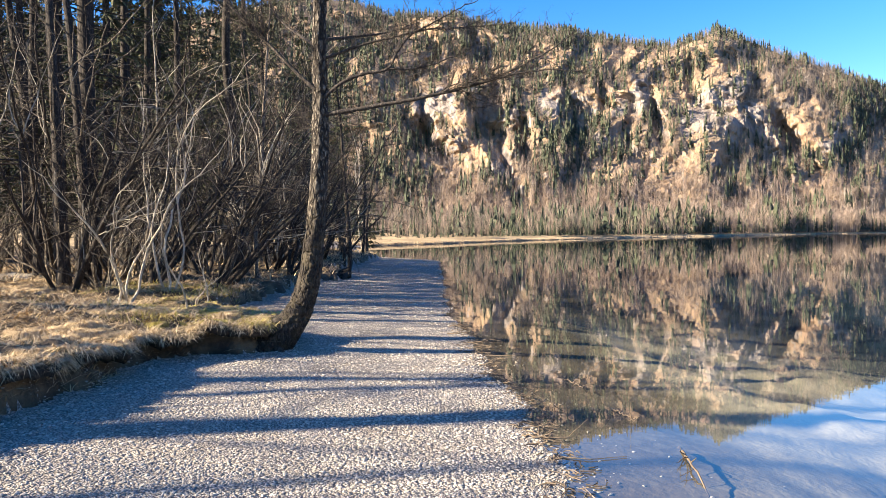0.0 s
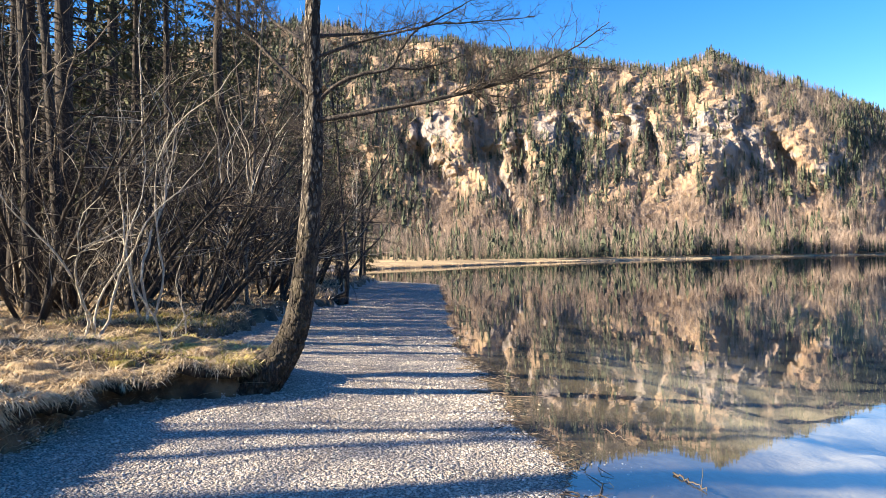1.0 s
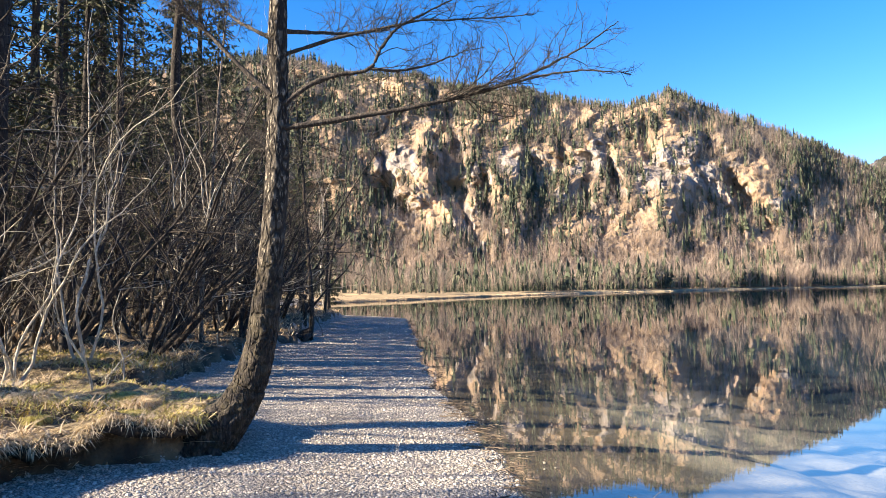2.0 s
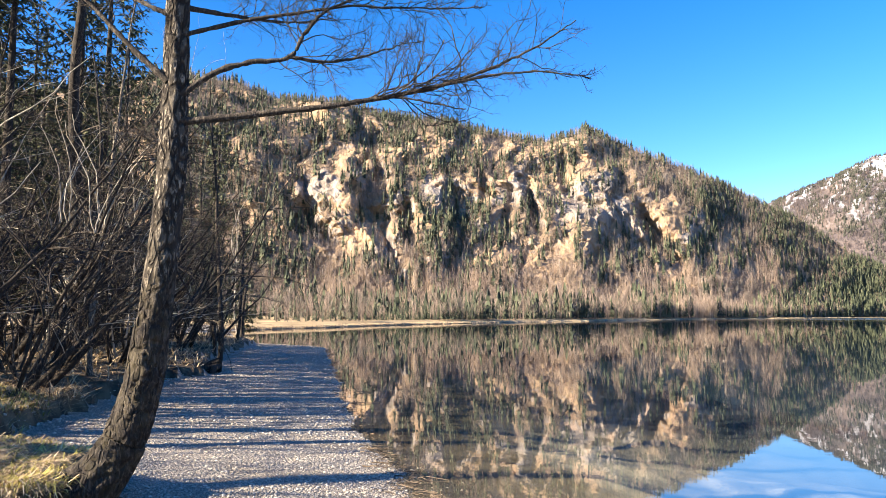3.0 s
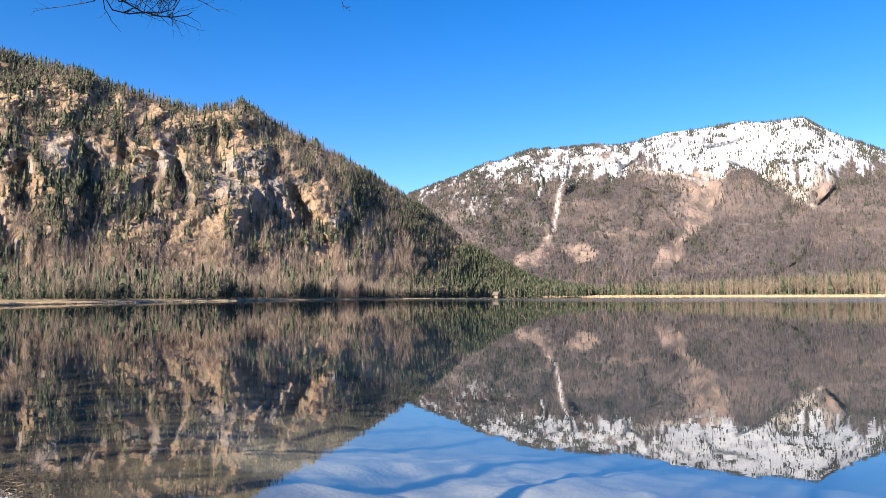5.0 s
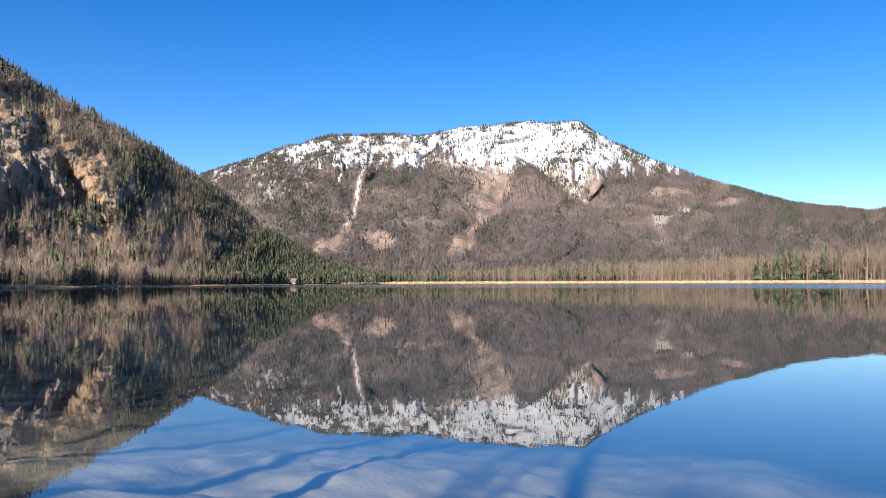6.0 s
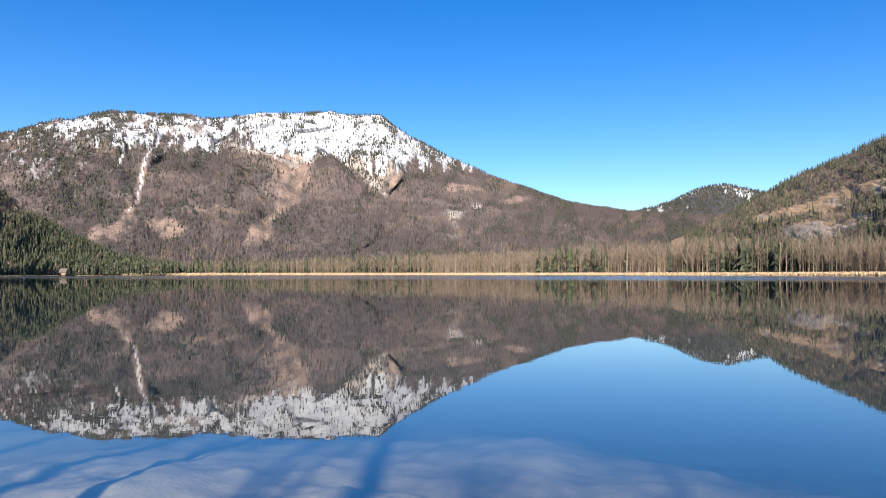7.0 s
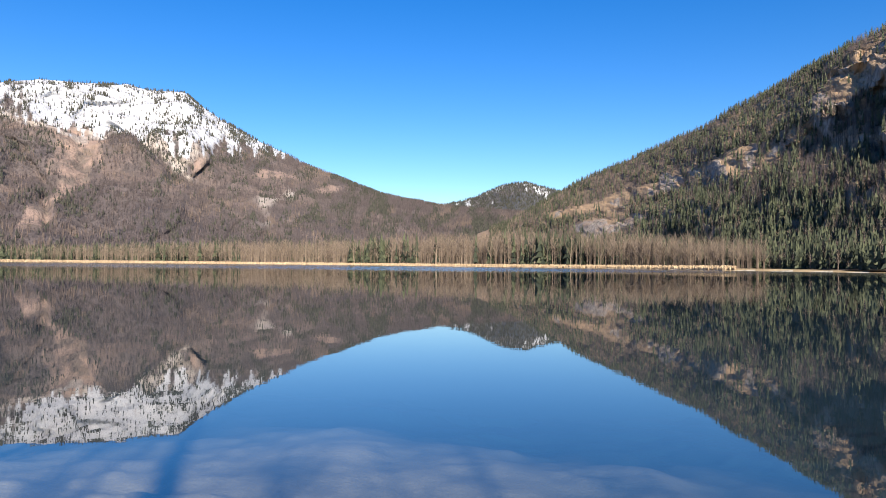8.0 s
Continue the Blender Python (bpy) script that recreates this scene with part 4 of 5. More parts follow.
def mesh_part(name, arrays, material, parent, label="", shade=True):
    me = arrays if isinstance(arrays, bpy.types.Mesh) else mesh_np(name, arrays[0], arrays[1], [material], None, shade)
    ob = new(name, me)
    ob.parent = parent
    if label:
        ob["label"] = label
    return ob


def thing(name, label, category, group="", at=(0, 0, 0), turn=0.0, size=1.0):
    ob = new(name)
    ob.empty_display_size = 0.2
    ob.matrix_basis = Matrix.LocRotScale(at, Euler((0, 0, turn)), (size, size, size))
    return tagged(ob, label, category, group)


def bark(name, pale, dark, moss=0.0, scale=1.0, cracks_and_foot_shade=0.0):
    k = Mat(name, 0.9)
    n = k.noise(26 * scale, 6, 0.7, (1, 1, 0.3), True, 0.6)
    c = k.mix(k.ramp(n, 0.49, 0.60), dark, pale)
    c = k.mix(k.ramp(k.noise(3.5 * scale, 4, 0.6, (1, 1, 0.6), True), 0.48, 0.62), c, tuple(x * 0.4 for x in pale))
    if cracks_and_foot_shade:
        crack = k.ramp(k.cells(15, "Distance", "DISTANCE_TO_EDGE", (1, 1, 0.33), True), 0.16, 0.03)
        c = k.mix(crack, c, dark)
    if moss:
        c = k.mix(k.math("MULTIPLY", k.ramp(k.noise(9, 5, 0.6, (1, 1, 1), True), 0.45, 0.6), moss), c, (0.20, 0.19, 0.05))
    if cracks_and_foot_shade:
        # shade on the lower trunk, painted into the bark with a ragged upper edge
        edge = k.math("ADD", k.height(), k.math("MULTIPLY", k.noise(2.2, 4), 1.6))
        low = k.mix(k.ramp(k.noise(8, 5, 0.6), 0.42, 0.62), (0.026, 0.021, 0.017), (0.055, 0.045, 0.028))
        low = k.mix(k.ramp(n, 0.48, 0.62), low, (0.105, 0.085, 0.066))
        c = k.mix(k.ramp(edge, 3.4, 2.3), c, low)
    if cracks_and_foot_shade:
        n = k.math("SUBTRACT", n, crack)
    return k.color(c).bump(n, 1.0, 0.03).m


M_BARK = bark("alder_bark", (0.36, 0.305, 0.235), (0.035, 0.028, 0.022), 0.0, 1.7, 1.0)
M_DARKBARK = bark("dark_bark", (0.085, 0.067, 0.052), (0.022, 0.018, 0.015), 0.0)
M_PALE = bark("pale_bark", (0.78, 0.71, 0.58), (0.42, 0.36, 0.27), 0.0, 1.5)
M_BRANCH = bark("branch_bark", (0.38, 0.32, 0.24), (0.06, 0.047, 0.036), 0.0, 2.0)
M_LIMB = bark("limb_bark", (0.145, 0.118, 0.092), (0.04, 0.032, 0.027), 0.0, 2.0)
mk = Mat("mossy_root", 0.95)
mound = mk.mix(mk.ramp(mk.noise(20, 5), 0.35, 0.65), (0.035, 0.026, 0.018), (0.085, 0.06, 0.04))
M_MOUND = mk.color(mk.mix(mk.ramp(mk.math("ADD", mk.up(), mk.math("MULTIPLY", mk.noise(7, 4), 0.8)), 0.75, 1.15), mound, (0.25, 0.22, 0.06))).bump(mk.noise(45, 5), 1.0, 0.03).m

# ---- the leaning tree on the beach ----
TY = 8.68
TRUNK = [(-2.36, TY - 0.02, 0.06), (-2.17, TY, 0.28), (-1.96, TY, 0.50), (-1.81, TY, 0.74), (-1.725, TY, 0.99), (-1.68, TY, 1.25), (-1.655, TY, 1.47),
         (-1.62, TY, 1.77), (-1.58, TY, 2.27), (-1.555, TY + 0.02, 2.8), (-1.55, TY + 0.05, 3.3), (-1.545, TY + 0.06, 4.35), (-1.50, TY + 0.2, 5.4),
         (-1.35, TY + 0.3, 6.6), (-1.25, TY + 0.5, 8.0), (-1.2, TY + 0.6, 9.6)]
TRUNK_R = [0.34, 0.25, 0.185, 0.162, 0.15, 0.14, 0.132, 0.122, 0.112, 0.107, 0.102, 0.088, 0.07, 0.05, 0.03, 0.012]


def leaning_tree():
    g = np.random.default_rng(21)
    tree = thing("leaning_tree", "leaning bare alder with curved trunk, shade-dark painted foot and mossy root on the gravel", "tree", at=(-2.2, TY, 0.2))
    off = np.array([-2.2, TY, 0.2])
    RINGS, SIDES = 330, 40
    line = spline(TRUNK, RINGS)
    rad = np.interp(np.linspace(0, len(TRUNK) - 1, RINGS), range(len(TRUNK)), TRUNK_R)
    v, f = tube(line, rad, SIDES)
    ring = v.reshape(RINGS, SIDES, 3)
    c = line[:, None]
    ang = np.arange(SIDES)[None] * 2 * math.pi / SIDES
    zz = np.concatenate([[0], np.cumsum(np.linalg.norm(np.diff(line, axis=0), axis=1))])[:, None]
    plates = np.abs(fbm(np.cos(ang) * 4.5 + 9, zz * 3.2 + np.sin(ang) * 4.5, 4, 5, 0.6))
    rough = 1 + 0.07 * fbm(np.cos(ang) * 1.3, zz * 1.1 + np.sin(ang) * 1.3, 3, 25) - 0.16 * smooth(0.22, 0.0, plates) \
        + 0.05 * fbm(np.cos(ang) * 9, zz * 9 + np.sin(ang) * 9, 3, 15)
    foot = np.exp(-zz / 0.22)
    rough = rough + foot * (0.28 * np.cos(ang * 3 + 0.6) + 0.16 * np.cos(ang * 5 + 2))
    v = (c + (ring - c) * rough[:, :, None]).reshape(-1, 3)
    mesh_part("trunk", (v - off, f), M_BARK, tree, "rough lichen-pale bark, shade painted dark at the foot")
    roots = []
    for way, ln in (((-1, -0.25), 1.25), ((-1, 0.15), 1.1), ((-0.55, -0.55), 0.65), ((0.4, -0.35), 0.38), ((0.5, 0.3), 0.4), ((-0.7, 0.6), 0.8)):
        w = np.array([*way, 0.0]) / math.hypot(*way)
        base = np.array([-2.28, TY, 0.30])
        pts = [base, base + w * ln * 0.35 + [0, 0, -0.10], base + w * ln * 0.7 + [0, 0, -0.13], base + w * ln + [0, 0, -0.26]]
        roots.append((spline(pts, 12), np.linspace(0.17, 0.05, 12) * (0.6 + 0.4 * ln)))
    for p, r in roots:
        mesh_part("root", (tube(p, r, 10)[0] - off, tube(p, r, 10)[1]), M_DARKBARK, tree)
    # mossy swelling where the foot runs back into the bank
    pts = [(-2.18, TY - 0.02, 0.26), (-2.55, TY - 0.10, 0.30), (-3.0, TY - 0.16, 0.33), (-3.5, TY - 0.10, 0.36), (-4.1, TY + 0.1, 0.30)]
    ml = spline(pts, 60)
    mv, mf = tube(ml, np.interp(np.linspace(0, 1, 60), [0, 0.3, 0.7, 1], [0.20, 0.19, 0.17, 0.10]), 22)
    mr = mv.reshape(60, 22, 3)
    wob = 1 + 0.22 * fbm(mr[:, :, 0] * 3, mr[:, :, 2] * 6 + mr[:, :, 1] * 5, 4, 91)
    mv = (ml[:, None] + (mr - ml[:, None]) * wob[:, :, None]).reshape(-1, 3)
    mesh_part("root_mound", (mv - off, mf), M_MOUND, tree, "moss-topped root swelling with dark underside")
    spec = dict(levels=3, count=(15, 7, 4), angle=(25, 60), rise=(0.10, 0.08, 0.06), ratio=(0.32, 0.42, 0.45), stout=0.008, thin=0.0034,
                segs=(9, 6, 4), wander=0.27, lift=(0.03, 0.025, 0.015))
    spec["from"] = (0.30, 0.15, 0.15)
    limbs = [
        ([(-1.52, TY, 3.14), (-1.04, TY, 3.21), (-0.63, TY, 3.28), (-0.22, TY - 0.02, 3.35), (0.14, TY - 0.02, 3.43), (0.46, TY, 3.52), (0.73, TY + 0.02, 3.64),
          (1.05, TY, 3.77), (1.28, TY, 3.90), (1.61, TY, 4.07), (1.86, TY, 4.22)], 0.031),
        ([(0.30, TY, 3.47), (0.62, TY - 0.1, 3.53), (0.95, TY - 0.15, 3.60), (1.30, TY - 0.2, 3.63), (1.75, TY - 0.25, 3.58)], 0.018),
        ([(0.10, TY, 3.42), (0.35, TY - 0.05, 3.40), (0.6, TY - 0.1, 3.34), (0.8, TY - 0.1, 3.30)], 0.009),
        ([(-1.50, TY, 3.36), (-1.24, TY, 3.56), (-0.99, TY, 3.66), (-0.69, TY, 3.72), (-0.53, TY, 3.99), (-0.32, TY, 4.21), (0.0, TY, 4.38), (0.4, TY, 4.6)], 0.028),
        ([(-0.69, TY, 3.72), (-0.4, TY + 0.1, 3.74), (-0.1, TY + 0.1, 3.80), (0.2, TY + 0.1, 3.92), (0.5, TY + 0.1, 4.02)], 0.017),
        ([(-1.60, TY, 3.46), (-1.85, TY, 3.70), (-2.15, TY, 4.02), (-2.45, TY, 4.32), (-2.9, TY, 4.8), (-3.4, TY, 5.4)], 0.026),
        ([(-1.52, TY, 3.84), (-1.04, TY + 0.1, 4.04), (-0.63, TY + 0.1, 4.15), (-0.1, TY + 0.1, 4.27), (0.42, TY + 0.1, 4.33), (0.95, TY + 0.1, 4.40)], 0.021),
        ([(-1.54, TY + 0.05, 4.1), (-1.2, TY + 0.6, 4.3), (-0.8, TY + 1.1, 4.5), (-0.3, TY + 1.6, 4.8)], 0.026),
        ([(-1.56, TY, 4.0), (-1.9, TY + 0.5, 4.3), (-2.3, TY + 1.0, 4.7), (-2.6, TY + 1.5, 5.2)], 0.026),
        ([(-1.53, TY + 0.1, 4.6), (-1.0, TY - 0.1, 4.75), (-0.4, TY - 0.2, 4.85), (0.3, TY - 0.3, 4.95), (1.0, TY - 0.3, 5.1)], 0.023),
        ([(-1.53, TY + 0.1, 4.7), (-1.9, TY - 0.2, 4.9), (-2.4, TY - 0.3, 5.3), (-2.9, TY - 0.3, 5.9)], 0.026),
        ([(-1.50, TY + 0.2, 5.3), (-1.0, TY + 0.4, 5.6), (-0.4, TY + 0.5, 5.9), (0.2, TY + 0.5, 6.4)], 0.028),
        ([(-1.50, TY + 0.2, 5.6), (-1.9, TY + 0.1, 6.0), (-2.3, TY, 6.6)], 0.026),
        ([(-1.40, TY + 0.3, 6.4), (-0.9, TY + 0.2, 6.9), (-0.5, TY + 0.1, 7.5)], 0.022),
        ([(-1.56, TY + 0.05, 3.0), (-1.75, TY + 0.5, 3.05), (-1.9, TY + 1.0, 3.2), (-2.2, TY + 1.6, 3.4)], 0.018),
    ]
    for pts, r in limbs:
        n = 8 * len(pts)
        ln = spline(pts, n)
        ln = ln + np.cumsum(g.normal(0, 0.006, ln.shape), 0) * np.linspace(0, 1, n)[:, None]
        rr = np.linspace(r, 0.0045, n) ** 1.0
        tv, tf = tube(ln, rr * (1 + 0.10 * g.normal(0, 1, n)), 8)
        limb = mesh_part("limb", (tv - off, tf), M_LIMB, tree)
        out = {1: [], 2: [], 3: []}
        big = np.linalg.norm(ln[-1] - ln[0])
        sp = dict(spec, count=(int(17 + 9 * big), 9, 4), ratio=(0.30 if big > 1.5 else 0.42, 0.5, 0.5))
        sp["from"] = (0.30 if big > 2 else 0.12, 0.15, 0.15)
        sprout(g, ln, rr, 1, out, sp)
        tv, tf = merge([tubes(out[1], 4), tubes(out[2], 3), tubes(out[3], 3)])
        tw = mesh_part("twig_crown", (tv - off, tf), M_LIMB, limb)
        tagged(tw, kind="stuff")
    return tree


def root_mass():
    """Dark washed-out roots of a tree at the beach's edge."""
    g = np.random.default_rng(77)
    ob = thing("root_mass", "dark washed-out tree roots at the gravel's edge", "root", at=(-3.3, 22.3, 0.1))
    for n in range(7):
        start = np.array([0.15, 0.15, 0.28]) + g.normal(0, 0.05, 3)
        way = (g.uniform(-1.0, -0.2), g.uniform(-0.8, 0.5), -0.10)
        ln = bent_line(g, start, way, g.uniform(0.6, 1.3), 9, 0.16, -0.03)
        mesh_part("root", tube(ln, np.linspace(g.uniform(0.08, 0.15), 0.03, 10), 9), M_DARKBARK, ob)


lake_hut()
leaning_tree()
root_mass()


# ---- wood on the bank ----
def bare_tree(seed, label, height, radius, lean=0.03, material=None, branch=None, low=0.2, count=26, spread=0.22, name="bare_tree", group="bare trees on the bank", arch=False):
    g = np.random.default_rng(seed)
    tree = thing(name, label, "tree", group)
    way = np.array([g.normal(0, lean), g.normal(0, lean), 1.0])
    ln = bent_line(g, (0, 0, -0.15), way, height, 26, 0.035, 0.01)
    rr = radius * np.linspace(1.0, 0.10, 27) ** 0.9
    rr[0] *= 1.35
    mesh_part("trunk", tube(ln, rr, 10), material or M_DARKBARK, tree)
    spec = dict(levels=3, count=(count, 5, 2), angle=(45, 88), rise=(0.06, 0.08, 0.05), ratio=(spread, 0.42, 0.45), stout=0.008, thin=0.0028,
                segs=(9, 6, 4), wander=0.13, lift=(0.04, 0.03, 0.02))
    if arch:
        spec.update(angle=(62, 100), rise=(0.10, 0.02, 0.0), wander=0.17, lift=(-0.025, 0.0, 0.0), count=(count, 8, 3), ratio=(spread, 0.38, 0.42))
    spec["from"] = (low, 0.15, 0.15)
    out = {1: [], 2: [], 3: []}
    sprout(g, ln, rr, 1, out, spec)
    for one in out[1]:
        mesh_part("limb", tube(*one, 5), branch or M_BRANCH, tree)
    tagged(mesh_part("twig_crown", merge([tubes(out[2], 3), tubes(out[3], 3)]), branch or M_BRANCH, tree), kind="stuff")
    return tree


def sweeping_tree(seed, label, stems, length, name="bare_tree", group="bare trees on the bank"):
    """Several bowed stems from one foot, with long thin branches that arch out and down."""
    g = np.random.default_rng(seed)
    tree = thing(name, label, "tree", group)
    spec = dict(levels=3, count=(17, 5, 1), angle=(35, 85), rise=(0.12, 0.03, 0.0), ratio=(0.46, 0.40, 0.42), stout=0.006, thin=0.0026,
                segs=(8, 4, 3), wander=0.16, lift=(-0.03, -0.01, 0.0))
    spec["from"] = (0.18, 0.15, 0.15)
    for k in range(stems):
        t = g.normal(0.0, 0.9)
        lean = g.uniform(0.25, 1.0)
        way = (math.cos(t) * lean, math.sin(t) * lean, 1.0)
        ln = bent_line(g, (math.cos(t) * 0.12, math.sin(t) * 0.12, -0.15), way, length * g.uniform(0.6, 1.1), 20, 0.07, -0.012)
        rr = g.uniform(0.045, 0.085) * np.linspace(1.0, 0.08, 21) ** 0.9
        mesh_part("stem", tube(ln, rr, 8), M_DARKBARK, tree)
        out = {1: [], 2: [], 3: []}
        sprout(g, ln, rr, 1, out, spec)
        # pale limbs among dark ones put sunlit branches into the colour
        for n, one in enumerate(out[1]):
            mesh_part("limb", tube(*one, 4), (M_DARKBARK, M_BRANCH, M_DARKBARK, M_DARKBARK, M_PALE)[n % 5], tree)
        tagged(mesh_part("twig_crown", merge([tubes(out[2], 3), tubes(out[3], 3)]), M_BRANCH, tree), kind="stuff")
    return tree


def shrub(seed, label, stems, height, spread=0.35, material=None, name="shrub", group="pale bare shrubs"):
    g = np.random.default_rng(seed)
    ob = thing(name, label, "shrub", group)
    out = {1: [], 2: [], 3: []}
    spec = dict(levels=2, count=(7, 4), angle=(25, 60), rise=(0.25, 0.15), ratio=(0.33, 0.4), stout=0.007, thin=0.003, segs=(7, 5), wander=0.12, lift=(0.06, 0.04))
    spec["from"] = (0.25, 0.2)
    for k in range(stems):
        t = g.uniform(0, 6.28)
        way = (math.cos(t) * spread * g.uniform(0.2, 1), math.sin(t) * spread * g.uniform(0.2, 1), 1)
        ln = bent_line(g, (math.cos(t) * 0.06, math.sin(t) * 0.06, -0.1), way, height * g.uniform(0.6, 1.1), 16, 0.19, 0.07)
        rr = np.linspace(0.011 + 0.0052 * height * g.uniform(0.5, 1.0), 0.003, 17)
        mesh_part("stem", tube(ln, rr, 6), material or M_PALE, ob)
        sprout(g, ln, rr, 1, out, spec)
    tagged(mesh_part("twig_crown", merge([tubes(out[1], 4), tubes(out[2], 3)]), material or M_PALE, ob), kind="stuff")
    return ob


def spruce(seed, height, label, bare=0.25, wide=0.14):
    g = np.random.default_rng(seed)
    tree = thing("spruce", label, "tree", "spruces in the wood")
    ln = bent_line(g, (0, 0, -0.2), (0, 0, 1), height, 20, 0.008, 0.01)
    rr = (0.012 * height) * np.linspace(1, 0.05, 21)
    mesh_part("trunk", tube(ln, rr, 10), M_DARKBARK, tree)
    boughs, nv, nf = [], [], []
    z = 0.10 * height
    while z < height * 0.98:
        t = z / height
        reach = wide * height * (1 - t) ** 0.8 * g.uniform(0.7, 1.15) + 0.15
        for _ in range(5 if t > bare else 4):
            a = g.uniform(0, 6.28)
            way = np.array([math.cos(a), math.sin(a), 0.15 - 0.35 * (1 - t)])
            b = bent_line(g, (ln[int(t * 20)][0], ln[int(t * 20)][1], z), way, reach, 6, 0.05, 0.02)
            boughs.append((b, np.linspace(0.018, 0.004, 7)))
            if t < bare:
                continue
            for k in range(int(12 + reach * 14)):
                q = g.uniform(0.12, 1) * 6
                i = min(int(q), 5)
                p = b[i] + (b[i + 1] - b[i]) * (q - i)
                d = side_way(g, b[i + 1] - b[i], radians(g.uniform(30, 75)))
                d[2] -= 0.35
                L = g.uniform(0.13, 0.32) * (1.1 - 0.5 * q / 6)
                w = np.cross(d, g.normal(0, 1, 3))
                w = w / (np.linalg.norm(w) + 1e-9) * L * 0.15
                n = len(nv)
                nv.extend([p - w * 0.5, p + w * 0.5, p + d * L * 0.6 + w, p + d * L, p + d * L * 0.6 - w])
                nf.extend([(n, n + 1, n + 2), (n, n + 2, n + 4), (n + 4, n + 2, n + 3)])
        z += g.uniform(0.22, 0.40) * (0.6 + 0.06 * height)
    tagged(mesh_part("bough_crown", tubes(boughs, 3), M_DARKBARK, tree), kind="stuff")
    mesh_part("needle_crown", (np.array(nv), np.array(nf)), M_NEEDLE, tree, "dark green needles", False)["kind"] = "stuff"
    return tree


def on_ground(x, y, sink=0.0):
    return (x, y, float(ground_z(x, y)) - sink)


def plant(ob, x, y, turn, size=1.0, tilt=(0, 0)):
    return copy_thing(ob, Matrix.Translation(on_ground(x, y)) @ Euler((tilt[0], tilt[1], turn)).to_matrix().to_4x4() @ Matrix.Scale(size, 4))


def place_first(ob, x, y, turn, size=1.0):
    ob.matrix_basis = Matrix.LocRotScale(on_ground(x, y), Euler((0, 0, turn)), (size, size, size))


def wood_on_bank():
    g = np.random.default_rng(5)
    kinds = [
        bare_tree(101, "tall bare tree with dark trunk in the wood", 13, 0.13, count=26),
        bare_tree(102, "slender bare tree with spreading branches", 9, 0.085, 0.06, count=34, low=0.14, spread=0.27, arch=True),
        bare_tree(103, "thin bare tree leaning towards the light", 9, 0.06, 0.12, M_BRANCH, None, 0.12, 24),
        bare_tree(104, "old bare tree with thick dark trunk", 15, 0.21, 0.03, count=24, low=0.22),
        bare_tree(105, "young bare tree with bark painted pale as if sunlit", 8, 0.045, 0.08, M_PALE, M_PALE, 0.15, 22, 0.26),
        sweeping_tree(106, "bowed bare tree with long arching branches", 4, 7.5),
    ]
    first = [(-9.9, 14.6), (-6.9, 21.5), (-4.7, 17.2), (-13.4, 14.4), (-7.7, 18.3), (-5.9, 16.8)]
    for ob, (x, y) in zip(kinds, first):
        place_first(ob, x, y, g.uniform(0, 6.28))
    firs = [spruce(201, 15, "tall dark spruce with dead lower branches", 0.22), spruce(202, 11, "dense dark green spruce", 0.08)]
    firs += [spruce(203, 18, "broad dark spruce with boughs to the ground", 0.03, 0.21), spruce(204, 18, "tall spruce trunk with bare dead branches", 0.62, 0.15)]
    place_first(firs[2], -15.5, 50.5, 0)
    place_first(firs[3], -8.0, 15.3, 0)
    for x, y in ((-8.75, 15.6), (-13.2, 18.6), (-9.0, 23.5), (-15.0, 22.0), (-11.5, 27.5)):
        plant(firs[3], x, y, g.uniform(0, 6.28), g.uniform(0.8, 1.1))
    # broad spruces added as a dark backdrop for the shaded hillside behind
    n = 0
    while n < 36:
        x, y = g.uniform(-60, -8), g.uniform(40, 92)
        if 0.97 * y - 0.24 * x > 49 and bankline(y) - x > 3 and x > -0.75 * y - 4:
            plant(firs[2], x, y, g.uniform(0, 6.28), g.uniform(0.75, 1.25))
            n += 1
    for x, y in ((-13.0, 31.0), (-17.0, 29.0), (-20.5, 32.0), (-24.0, 30.5), (-16.0, 35.5), (-21.5, 37.0), (-27.0, 36.0), (-11.0, 37.5), (-30.0, 33.5)):
        plant(firs[2], x, y, g.uniform(0, 6.28), g.uniform(1.0, 1.3))
    for x, y, sz in ((-11.6, 25.0, 1.1), (-8.4, 26.6, 0.8), (-18.5, 24.5, 1.1), (-12.5, 29.5, 1.0), (-9.8, 31.5, 0.9), (-15.2, 27.2, 1.1), (-8.6, 33.0, 0.8), (-20.5, 27.0, 1.1), (-7.4, 37.0, 0.7)):
        plant(firs[2], x, y, g.uniform(0, 6.28), sz)
    for x, y, sz in ((-12.2, 17.6, 0.95), (-10.2, 21.8, 0.9), (-12.0, 20.0, 0.8), (-10.9, 17.9, 0.75), (-9.9, 23.0, 0.85)):
        plant(firs[3], x, y, g.uniform(0, 6.28), sz)
    place_first(firs[0], -9.6, 19.5, 0)
    place_first(firs[1], -9.5, 24.5, 0, 0.8)
    # some near ones throw broad shadows; most stand in a dark wall beyond the end of the beach
    firs_at = [(0, -13.5, 29.0), (1, -7.2, 35.5), (1, -6.4, 42.5), (1, -5.4, 48.5), (2, -8.2, 55), (0, -14, 46), (2, -10, 50),
               (0, -11, 26.5), (0, -20, 27.4), (1, -26, 26)]
    for k, x, y in firs_at:
        plant(firs[k], x, y, g.uniform(0, 6.28), g.uniform(0.8, 1.25))
